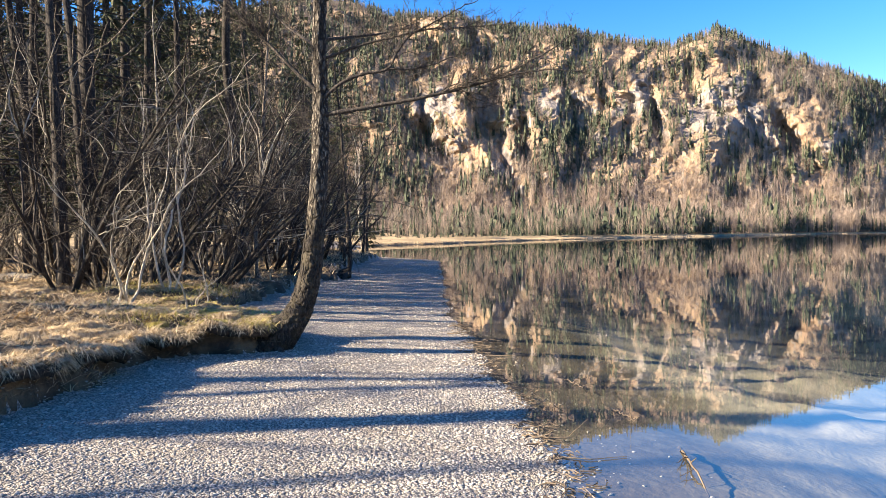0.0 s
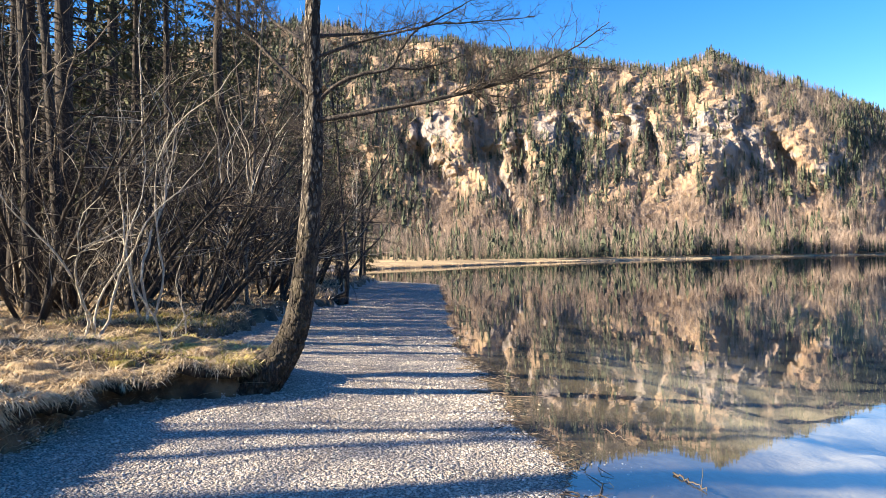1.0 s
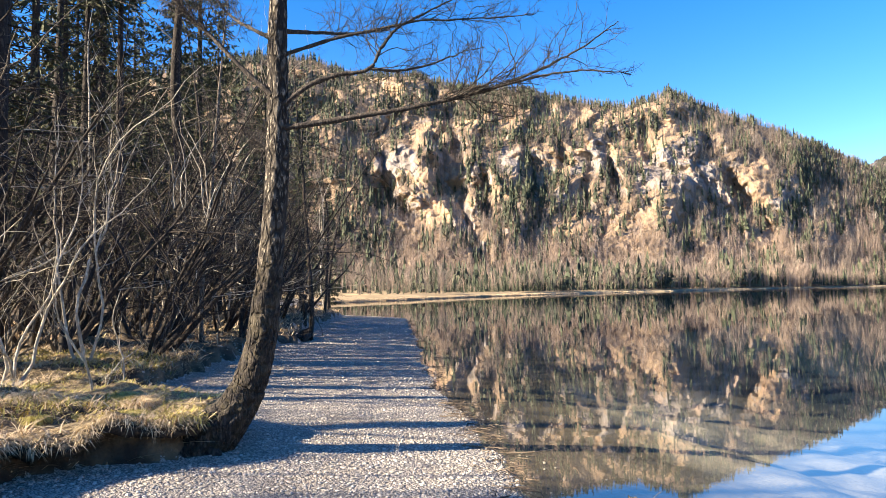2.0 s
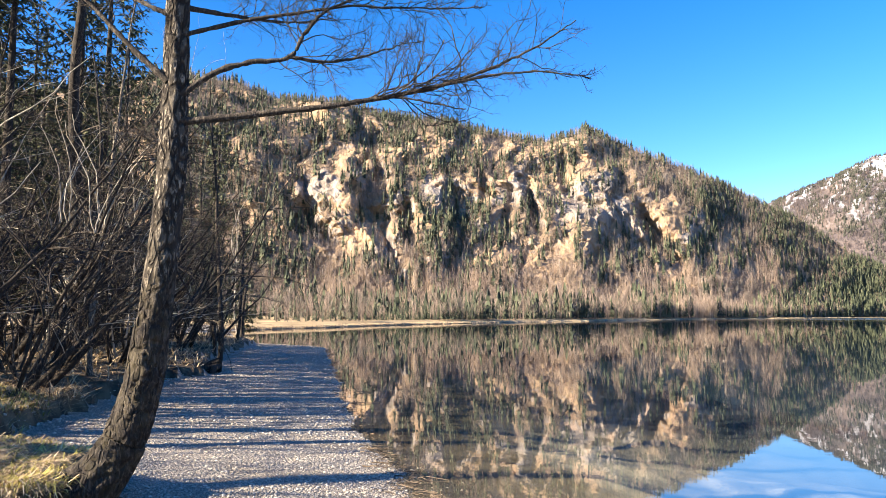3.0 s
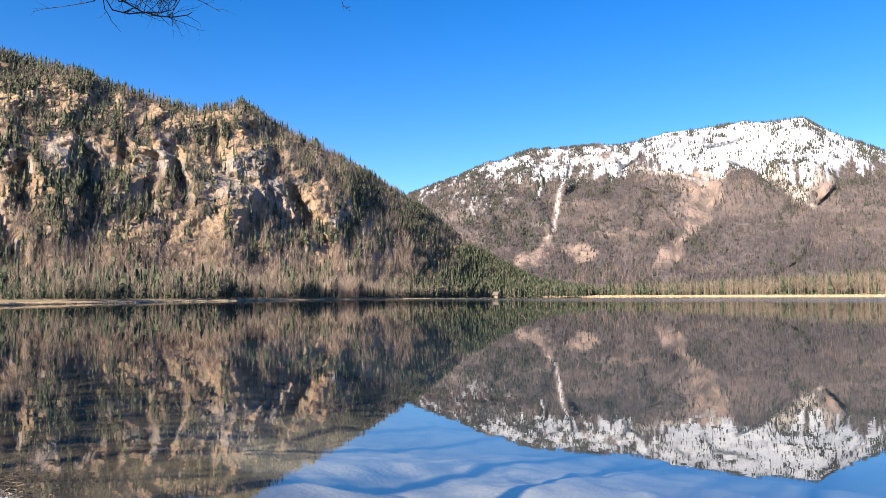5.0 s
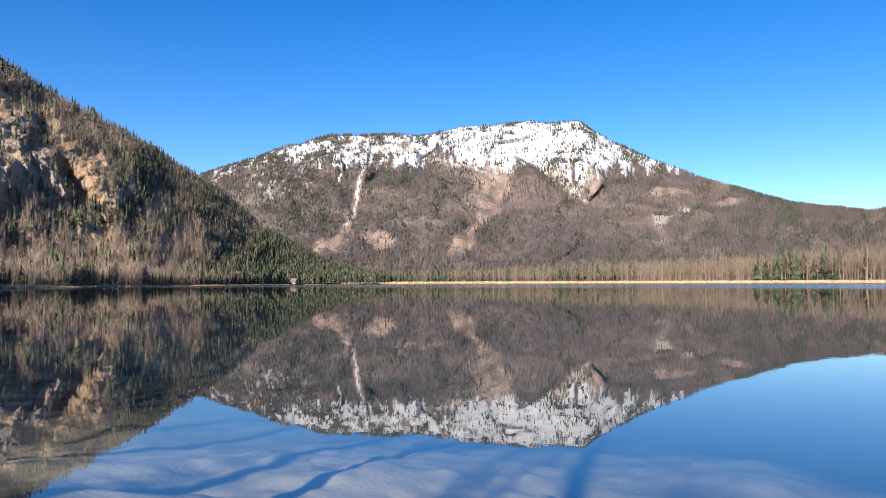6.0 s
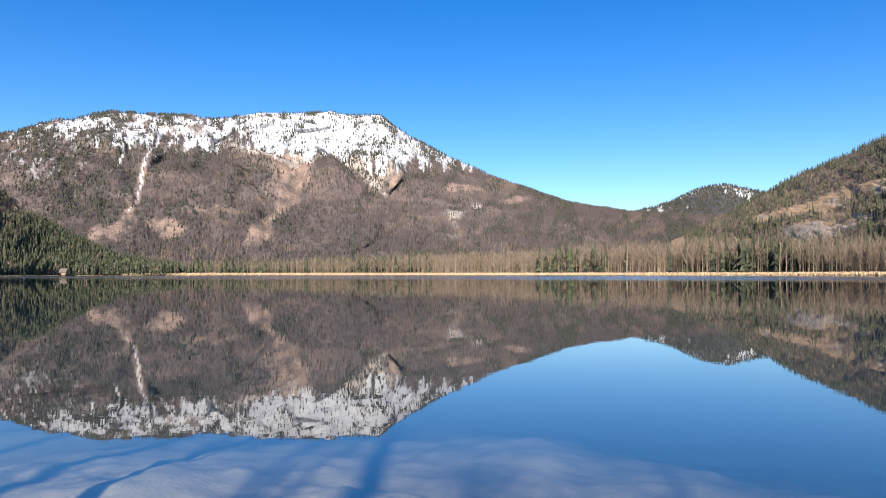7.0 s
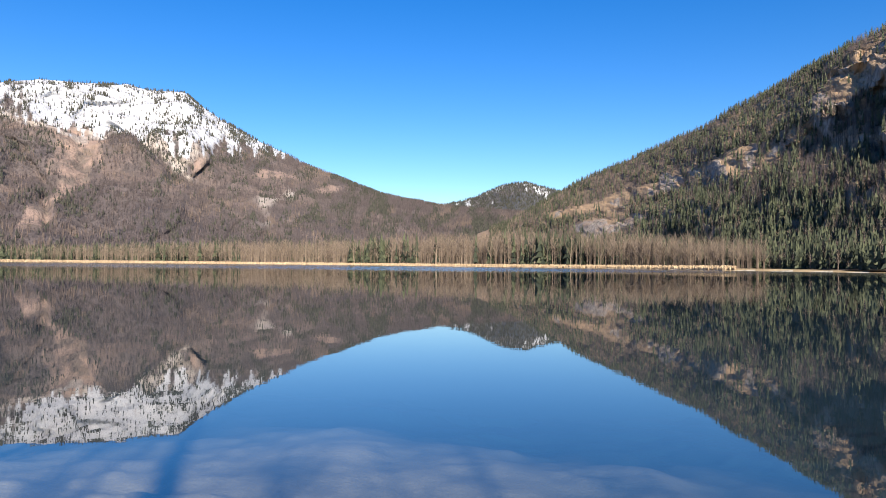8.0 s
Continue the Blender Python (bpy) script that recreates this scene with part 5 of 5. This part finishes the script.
    # the row along the beach
    for k, x, y, s in ((1, -3.15, 22.5, 0.95), (5, -5.3, 20.8, 0.9), (5, -5.2, 27.5, 0.8), (1, -4.3, 29.5, 0.9), (5, -5.0, 33, 0.9),
                       (1, -4.6, 38.5, 1.0), (0, -5.0, 44, 0.8), (4, -5.4, 45.5, 1.0), (1, -6.2, 30, 1.0), (5, -6.4, 25, 1.0), (5, -5.6, 23.4, 0.9),
                       (0, -12.2, 17.4, 1.0), (0, -13.4, 18.7, 1.0), (5, -7.0, 18.6, 1.1), (5, -5.0, 15.4, 0.85), (5, -8.4, 15.4, 1.0),
                       (5, -4.4, 19.2, 0.9), (5, -5.6, 12.9, 0.8), (5, -6.8, 12.2, 0.85), (5, -4.7, 14.0, 0.75), (5, -7.6, 13.7, 0.95), (5, -6.2, 19.6, 0.8), (5, -5.6, 18.0, 0.7), (5, -7.4, 25.0, 1.0), (1, -5.8, 25.6, 0.8), (5, -6.0, 27.0, 0.9), (5, -8.0, 29.0, 1.1), (5, -9.4, 21.0, 1.1), (5, -7.6, 22.4, 1.2), (5, -6.8, 16.0, 0.9)):
        plant(kinds[k], x, y, g.uniform(-1.0, 1.0) if k == 5 else g.uniform(0, 6.28), s)
    # deeper in the wood and beside the path; none where the sun reaches the near gravel
    n = 0
    while n < 34:
        x, y = g.uniform(-42, -5.2), g.uniform(-16, 62)
        v = 0.97 * y - 0.24 * x
        if bankline(y) - x < 1.2 or 4.6 < v < 9.2 or (y < 15 and x > -9 and v > 4) or (v < 5 and g.uniform() < 0.35):
            continue
        if math.hypot(x + 0.3, y - 3) < 6.5 or (9.2 < v < 30 and x < -9):
            continue
        plant(kinds[int(g.choice([0, 1, 5, 5, 3]))], x, y, g.uniform(0, 6.28), g.uniform(0.75, 1.2))
        n += 1
    # beside the bank, out of the picture: slim trunks whose shade stripes the gravel past the leaning tree
    for x, y, sz in ((-9.4, 9.6, 1.0), (-11.2, 7.4, 0.9)):
        plant(kinds[5], x, y, g.uniform(0, 6.28), sz)
    for n in range(9):
        v = 9.7 + 1.15 * n + g.uniform(-0.25, 0.25)
        x = -g.uniform(7.2, 12.5)
        plant(firs[3] if n % 3 == 0 else kinds[int(g.choice([0, 0, 2]))], x, (v + 0.24 * x) / 0.97, g.uniform(0, 6.28), g.uniform(0.8, 1.1))
    # more unseen trees, added for their shade on the near gravel
    for k, x, v, sz in ((3, -14.0, 5.0, 1.25), (1, -20.0, 6.1, 1.5), (3, -27.0, 7.2, 1.1), (1, -24.0, 4.3, 1.6), (0, -16.5, 5.9, 1.0), (3, -19.0, 6.7, 0.9), (0, -18.0, 7.7, 1.1), (0, -22.0, 8.4, 1.2), (3, -21.0, 4.0, 1.0)):
        plant(kinds[k], x, (v + 0.24 * x) / 0.97, g.uniform(0, 6.28), sz)
    # shrubs
    s = [shrub(301, "pale forked bare shrub in mossy grass", 3, 2.0, 0.35), shrub(302, "pale multi-stemmed bare shrub", 4, 3.2, 0.45),
         shrub(303, "thicket of thin bare arching stems", 9, 3.0, 1.1, M_BRANCH), shrub(304, "tall pale sapling clump", 3, 4.6, 0.22)]
    for ob, (x, y) in zip(s, [(-3.56, 9.97), (-4.96, 10.5), (-6.3, 12.7), (-4.95, 12.3)]):
        place_first(ob, x, y, g.uniform(0, 6.28))
    for _ in range(52):
        y = g.uniform(11.5, 46)
        x = float(bankline(y)) - g.uniform(1.0, 9.0) - (1.0 if y < 13 else 0)
        plant(s[int(g.choice([1, 2, 2, 2, 2, 2, 3] if y > 14 else [2, 2, 0]))], x, y, g.uniform(0, 6.28), g.uniform(0.6, 1.15))


wood_on_bank()


# ---- gravel, grass and litter ----
def pebble_proto(seed):
    g = np.random.default_rng(seed)
    bm = bmesh.new()
    bmesh.ops.create_icosphere(bm, subdivisions=1, radius=1)
    v = np.array([p.co for p in bm.verts])
    f = np.array([[q.index for q in t.verts] for t in bm.faces])
    bm.free()
    v = v * g.uniform(0.75, 1.2, (len(v), 1)) * np.array([1.0, g.uniform(0.6, 0.95), g.uniform(0.4, 0.65)])
    return v, f


k = Mat("pebbles", 0.8)
tone = k.mix(k.island(), (0.25, 0.22, 0.185), (0.60, 0.545, 0.465))
M_PEBBLE = k.color(k.mix(k.ramp(k.noise(60, 3), 0.4, 0.7), tone, (0.42, 0.37, 0.29))).m
k = Mat("straw", 0.8)
M_STRAW = k.color(k.mix(k.island(), (0.30, 0.20, 0.10), (0.74, 0.58, 0.36))).m
k = Mat("green_straw", 0.8)
M_GREENSTRAW = k.color(k.mix(k.island(), (0.26, 0.22, 0.05), (0.55, 0.45, 0.14))).m
k = Mat("driftwood", 0.85)
M_DRIFT = k.color(k.mix(k.island(), (0.05, 0.035, 0.025), (0.24, 0.18, 0.12))).m


def build_pebbles():
    g = np.random.default_rng(8)
    protos = [pebble_proto(k) for k in range(6)]
    pts = []
    for y0, y1, n, lo, hi in ((2.6, 7, 13500, 0.006, 0.018), (7, 12, 6000, 0.009, 0.022), (12, 22, 4500, 0.012, 0.03), (22, 48, 2500, 0.02, 0.04)):
        y = g.uniform(y0, y1, n)
        a, b = bankline(y) - 0.1, waterline(y)
        x = a + (b - a) * g.uniform(0, 1, n)
        wet = g.uniform(0, 1, n) < 0.02
        x = np.where(wet, b + g.exponential(0.25, n), x)
        pts.append(np.stack([x, y, lo + (hi - lo) * g.uniform(0, 1, n) ** 2.2], 1))
    pts = np.concatenate(pts)
    z = ground_z(pts[:, 0], pts[:, 1])
    places = np.stack([pts[:, 0], pts[:, 1], z + pts[:, 2] * 0.12], 1)
    which = g.integers(0, 6, len(pts))
    parts = [scatter(pr, places[which == k], g.uniform(0, 6.28, (which == k).sum()), pts[which == k, 2]) for k, pr in enumerate(protos)]
    v, f = merge(parts)
    tagged(new("pebbles", mesh_np("pebbles", v, f, [M_PEBBLE])), "loose grey and cream pebbles on the beach", "gravel", kind="stuff")


def blade_proto(g, bend):
    a = 0.035
    return (np.array([(-a, 0, 0), (a, 0, 0), (-a * 0.8, bend * 0.35, 0.55), (a * 0.8, bend * 0.35, 0.55), (0, bend, 0.85)]),
            np.array([(0, 1, 3), (0, 3, 2), (2, 3, 4)]))


def build_grass(name, label, material, n, box, length, bend, keep):
    g = np.random.default_rng(len(label))
    x, y = g.uniform(box[0], box[1], n), g.uniform(box[2], box[3], n)
    sel = keep(x, y, g.uniform(0, 1, n))
    x, y = x[sel], y[sel]
    z = ground_z(x, y) - 0.01
    places = np.stack([x, y, z], 1)
    which = g.integers(0, 4, len(x))
    parts = []
    for k in range(4):
        s = which == k
        L = g.uniform(length[0], length[1], s.sum())
        parts.append(scatter(blade_proto(g, bend * (0.6 + 0.5 * k)), places[s], g.uniform(0, 6.28, s.sum()), L, L * g.uniform(0.15, 0.75, s.sum())))
    v, f = merge(parts)
    tagged(new(name, mesh_np(name, v, f, [material])), label, "grass", kind="stuff")


def edge_grass(n=16000):
    """Dead grass that leans out over the turf edge and hangs down."""
    g = np.random.default_rng(44)
    r, c = g.uniform(1.0, 5.6, n), g.uniform(0, EDGE.shape[1] - 1.01, n)
    i, j, a, b = r.astype(int), c.astype(int), (r % 1)[:, None], (c % 1)[:, None]
    p = (EDGE[i, j] * (1 - b) + EDGE[i, j + 1] * b) * (1 - a) + (EDGE[i + 1, j] * (1 - b) + EDGE[i + 1, j + 1] * b) * a
    keep = vnoise(p[:, 0] * 4, p[:, 1] * 4, 63) > g.uniform(0.05, 0.75, n)
    p, o = p[keep], EDGE_OUT[j[keep]]
    turn = np.arctan2(-o[:, 0], o[:, 1]) + g.normal(0, 0.7, len(p))
    mossy = (p[:, 1] > 8.2) & (g.uniform(0, 1, len(p)) < 0.55)
    for sel, material, name, label in ((~mossy, M_STRAW, "dry_grass", "dead straw grass hanging over the bank's edge"), (mossy, M_GREENSTRAW, "moss_grass", "yellow-green grass on the mossy bank edge")):
        parts = []
        for k in range(3):
            here = sel & (np.arange(len(p)) % 3 == k)
            L = g.uniform(0.07, 0.17, here.sum())
            v = np.array([(-0.03, 0, 0), (0.03, 0, 0), (-0.025, 0.45, 0.35 - 0.1 * k), (0.025, 0.45, 0.35 - 0.1 * k), (0, 0.95, 0.15 - 0.35 * k)])
            parts.append(scatter((v, np.array([(0, 1, 3), (0, 3, 2), (2, 3, 4)])), p[here], turn[here], L, L * g.uniform(0.4, 1.1, here.sum())))
        v, f = merge(parts)
        tagged(new(name, mesh_np(name, v, f, [material])), label, "grass", kind="stuff")


def bank_grass(x, y, q):
    b = bankline(y) - x
    d = vnoise(x * 1.6, y * 1.6, 61) * 0.7 + vnoise(x * 5, y * 5, 62) * 0.3
    return (b > -0.02) & (q < 0.25 + 0.9 * (d - 0.3) + 0.5 * (b < 0.35))


def grass_tussock(seed, label, blades, reach, material):
    """A shaggy mound of dead grass, its blades arching out and down."""
    g = np.random.default_rng(seed)
    v, f = [], []
    for _ in range(blades):
        a = g.uniform(0, 6.28)
        out = np.array([math.cos(a), math.sin(a), 0])
        side = np.array([-out[1], out[0], 0]) * g.uniform(0.003, 0.006)
        r0, L = reach * 0.35 * math.sqrt(g.uniform()), reach * g.uniform(0.5, 1.15)
        p0 = out * r0
        up = g.uniform(0.10, 0.45) * reach
        pts = [p0, p0 + out * L * 0.3 + [0, 0, up * 0.8], p0 + out * L * 0.65 + [0, 0, up * 0.75], p0 + out * L + g.normal(0, 0.03, 3) + [0, 0, -0.05 + up * g.uniform(-0.2, 0.3)]]
        n = len(v)
        for k, p in enumerate(pts):
            w = side * (1, 0.9, 0.7, 0.2)[k]
            v.extend([p - w, p + w])
        for k in range(3):
            f.extend([(n + 2 * k, n + 2 * k + 1, n + 2 * k + 3), (n + 2 * k, n + 2 * k + 3, n + 2 * k + 2)])
    ob = new("grass_tussock", mesh_np("grass_tussock", np.array(v), np.array(f), [material]))
    return tagged(ob, label, "grass", "grass tussocks on the bank")


def tussocks_on_bank():
    g = np.random.default_rng(31)
    kinds = [grass_tussock(401, "shaggy tussock of dead straw-coloured grass", 420, 0.30, M_STRAW),
             grass_tussock(402, "low tussock of matted dry grass", 320, 0.24, M_STRAW),
             grass_tussock(403, "yellow-green grass tussock with moss", 360, 0.24, M_GREENSTRAW)]
    for k, (x, y) in enumerate(((-3.6, 6.0), (-3.9, 7.4), (-3.9, 9.8))):
        kinds[k].matrix_basis = Matrix.Translation(on_ground(x, y, 0.02))
    for _ in range(72):
        y = g.uniform(3.6, 9.6)
        x = float(bankline(y)) - abs(g.normal(0, 0.45)) - 0.12
        green = y > 8.3 and g.uniform() < 0.6
        rest = (x, y, float(ground_z(min(x, float(bankline(y)) - 0.3), y)))
        copy_thing(kinds[2 if green else int(g.integers(0, 2))], Matrix.Translation(rest) @ pose(0, 0, 0, 0, 0, g.uniform(0, 360)) @ Matrix.Scale(g.uniform(0.4, 0.85), 4))
    for x, y in ((-2.75, 8.66), (-3.05, 8.72), (-3.4, 8.62), (-3.75, 8.78), (-2.95, 8.95), (-3.6, 9.0)):
        copy_thing(kinds[2], Matrix.Translation((x, y, 0.42)) @ pose(0, 0, 0, 0, 0, g.uniform(0, 360)) @ Matrix.Scale(g.uniform(0.45, 0.7), 4))
    for _ in range(34):
        y = g.uniform(8.5, 13)
        x = float(bankline(y)) - g.uniform(0.2, 4.5)
        copy_thing(kinds[2 if x > -5.2 and g.uniform() < 0.7 else int(g.integers(0, 2))],
                   Matrix.Translation(on_ground(x, y, 0.03)) @ pose(0, 0, 0, 0, 0, g.uniform(0, 360)) @ Matrix.Scale(g.uniform(0.5, 1.1), 4))


build_pebbles()
edge_grass()
tussocks_on_bank()
build_grass("dry_grass", "dry straw-coloured grass lying over the bank", M_STRAW, 90000, (-9, -2.2, 3, 15), (0.07, 0.20), 1.1, bank_grass)
build_grass("moss_grass", "yellow-green mossy grass round the shrubs", M_GREENSTRAW, 40000, (-6.2, -2.3, 8.3, 14), (0.06, 0.2), 0.5,
            lambda x, y, q: (bankline(y) - x > -0.02) & (q < 1.4 * (vnoise(x * 1.1, y * 1.1, 71) - 0.35)))
build_grass("far_grass", "dead grass along the wooded bank", M_STRAW, 30000, (-14, -3, 15, 48), (0.15, 0.4), 0.7,
            lambda x, y, q: (bankline(y) - x > 0.0) & (q < vnoise(x, y, 81)))


def build_litter():
    """Dark twigs and bits washed up along the water's edge."""
    g = np.random.default_rng(12)
    parts = []
    for _ in range(900):
        y = g.uniform(3, 40) if g.uniform() < 0.6 else g.uniform(3, 12)
        x = float(waterline(y)) + g.normal(0.0, 0.10)
        L = g.uniform(0.03, 0.16) * (1 + (g.uniform() < 0.06) * 3)
        a = g.uniform(0, 6.28)
        z = max(float(ground_z(x, y)), 0.0) + 0.006
        p = np.array([[x, y, z], [x + math.cos(a) * L / 2, y + math.sin(a) * L / 2, z + 0.01 * g.uniform(0, 2)], [x + math.cos(a + 0.3) * L, y + math.sin(a + 0.3) * L, z]])
        parts.append(tube(p, np.array([1, 0.9, 0.5]) * g.uniform(0.002, 0.006), 4))
    v, f = merge(parts)
    tagged(new("litter", mesh_np("litter", v, f, [M_DRIFT])), "dark twigs and leaf bits along the waterline", "litter", kind="stuff")


build_litter()


def driftwood(label, points, radius, seed, twigs=3):
    g = np.random.default_rng(seed)
    at = np.array(points[0])
    ob = thing("driftwood_stick", label, "stick", "washed-up sticks", at=tuple(at))
    ln = spline(points, 16) - at
    ln[1:-1] += g.normal(0, 0.006, (14, 3))
    rr = np.linspace(radius, radius * 0.35, 16)
    mesh_part("stem", tube(ln, rr, 7), M_DRIFT, ob)
    for _ in range(twigs):
        k = int(g.integers(4, 14))
        side = bent_line(g, ln[k], side_way(g, ln[k + 1] - ln[k], radians(40)) * [1, 1, 0.4], g.uniform(0.12, 0.3), 5, 0.12, 0.0)
        mesh_part("twig", tube(side, np.linspace(rr[k] * 0.6, 0.0015, 6), 5), M_DRIFT, ob)
    return ob


for n, (points, radius, twigs) in enumerate((
        ([(1.51, 6.08, 0.012), (1.56, 5.88, 0.016), (1.60, 5.70, 0.008)], 0.009, 1),
        ([(1.78, 5.15, -0.05), (1.70, 4.80, 0.01), (1.64, 4.45, 0.03), (1.60, 4.10, -0.02)], 0.013, 5),
        ([(1.30, 7.40, 0.008), (1.36, 7.20, 0.012), (1.42, 6.95, 0.006)], 0.008, 2),
        ([(-3.40, 7.78, 0.30), (-3.20, 8.05, 0.30), (-2.95, 8.30, 0.29), (-2.75, 8.42, 0.27)], 0.007, 0),
        ([(0.20, 9.20, 0.02), (0.38, 9.08, 0.03), (0.62, 9.02, 0.02)], 0.009, 4),
        ([(0.05, 10.80, 0.03), (0.30, 10.70, 0.03), (0.55, 10.74, 0.01)], 0.008, 4),
        ([(0.30, 18.30, 0.02), (0.55, 18.45, 0.02), (0.80, 18.40, 0.01)], 0.012, 2),
        ([(0.60, 5.30, 0.02), (0.78, 5.20, 0.02), (1.02, 5.24, 0.01)], 0.007, 4))):
    driftwood("dark wet driftwood twig at the water's edge" if n != 3 else "thin fallen stick against the bank", points, radius, 600 + n, twigs)
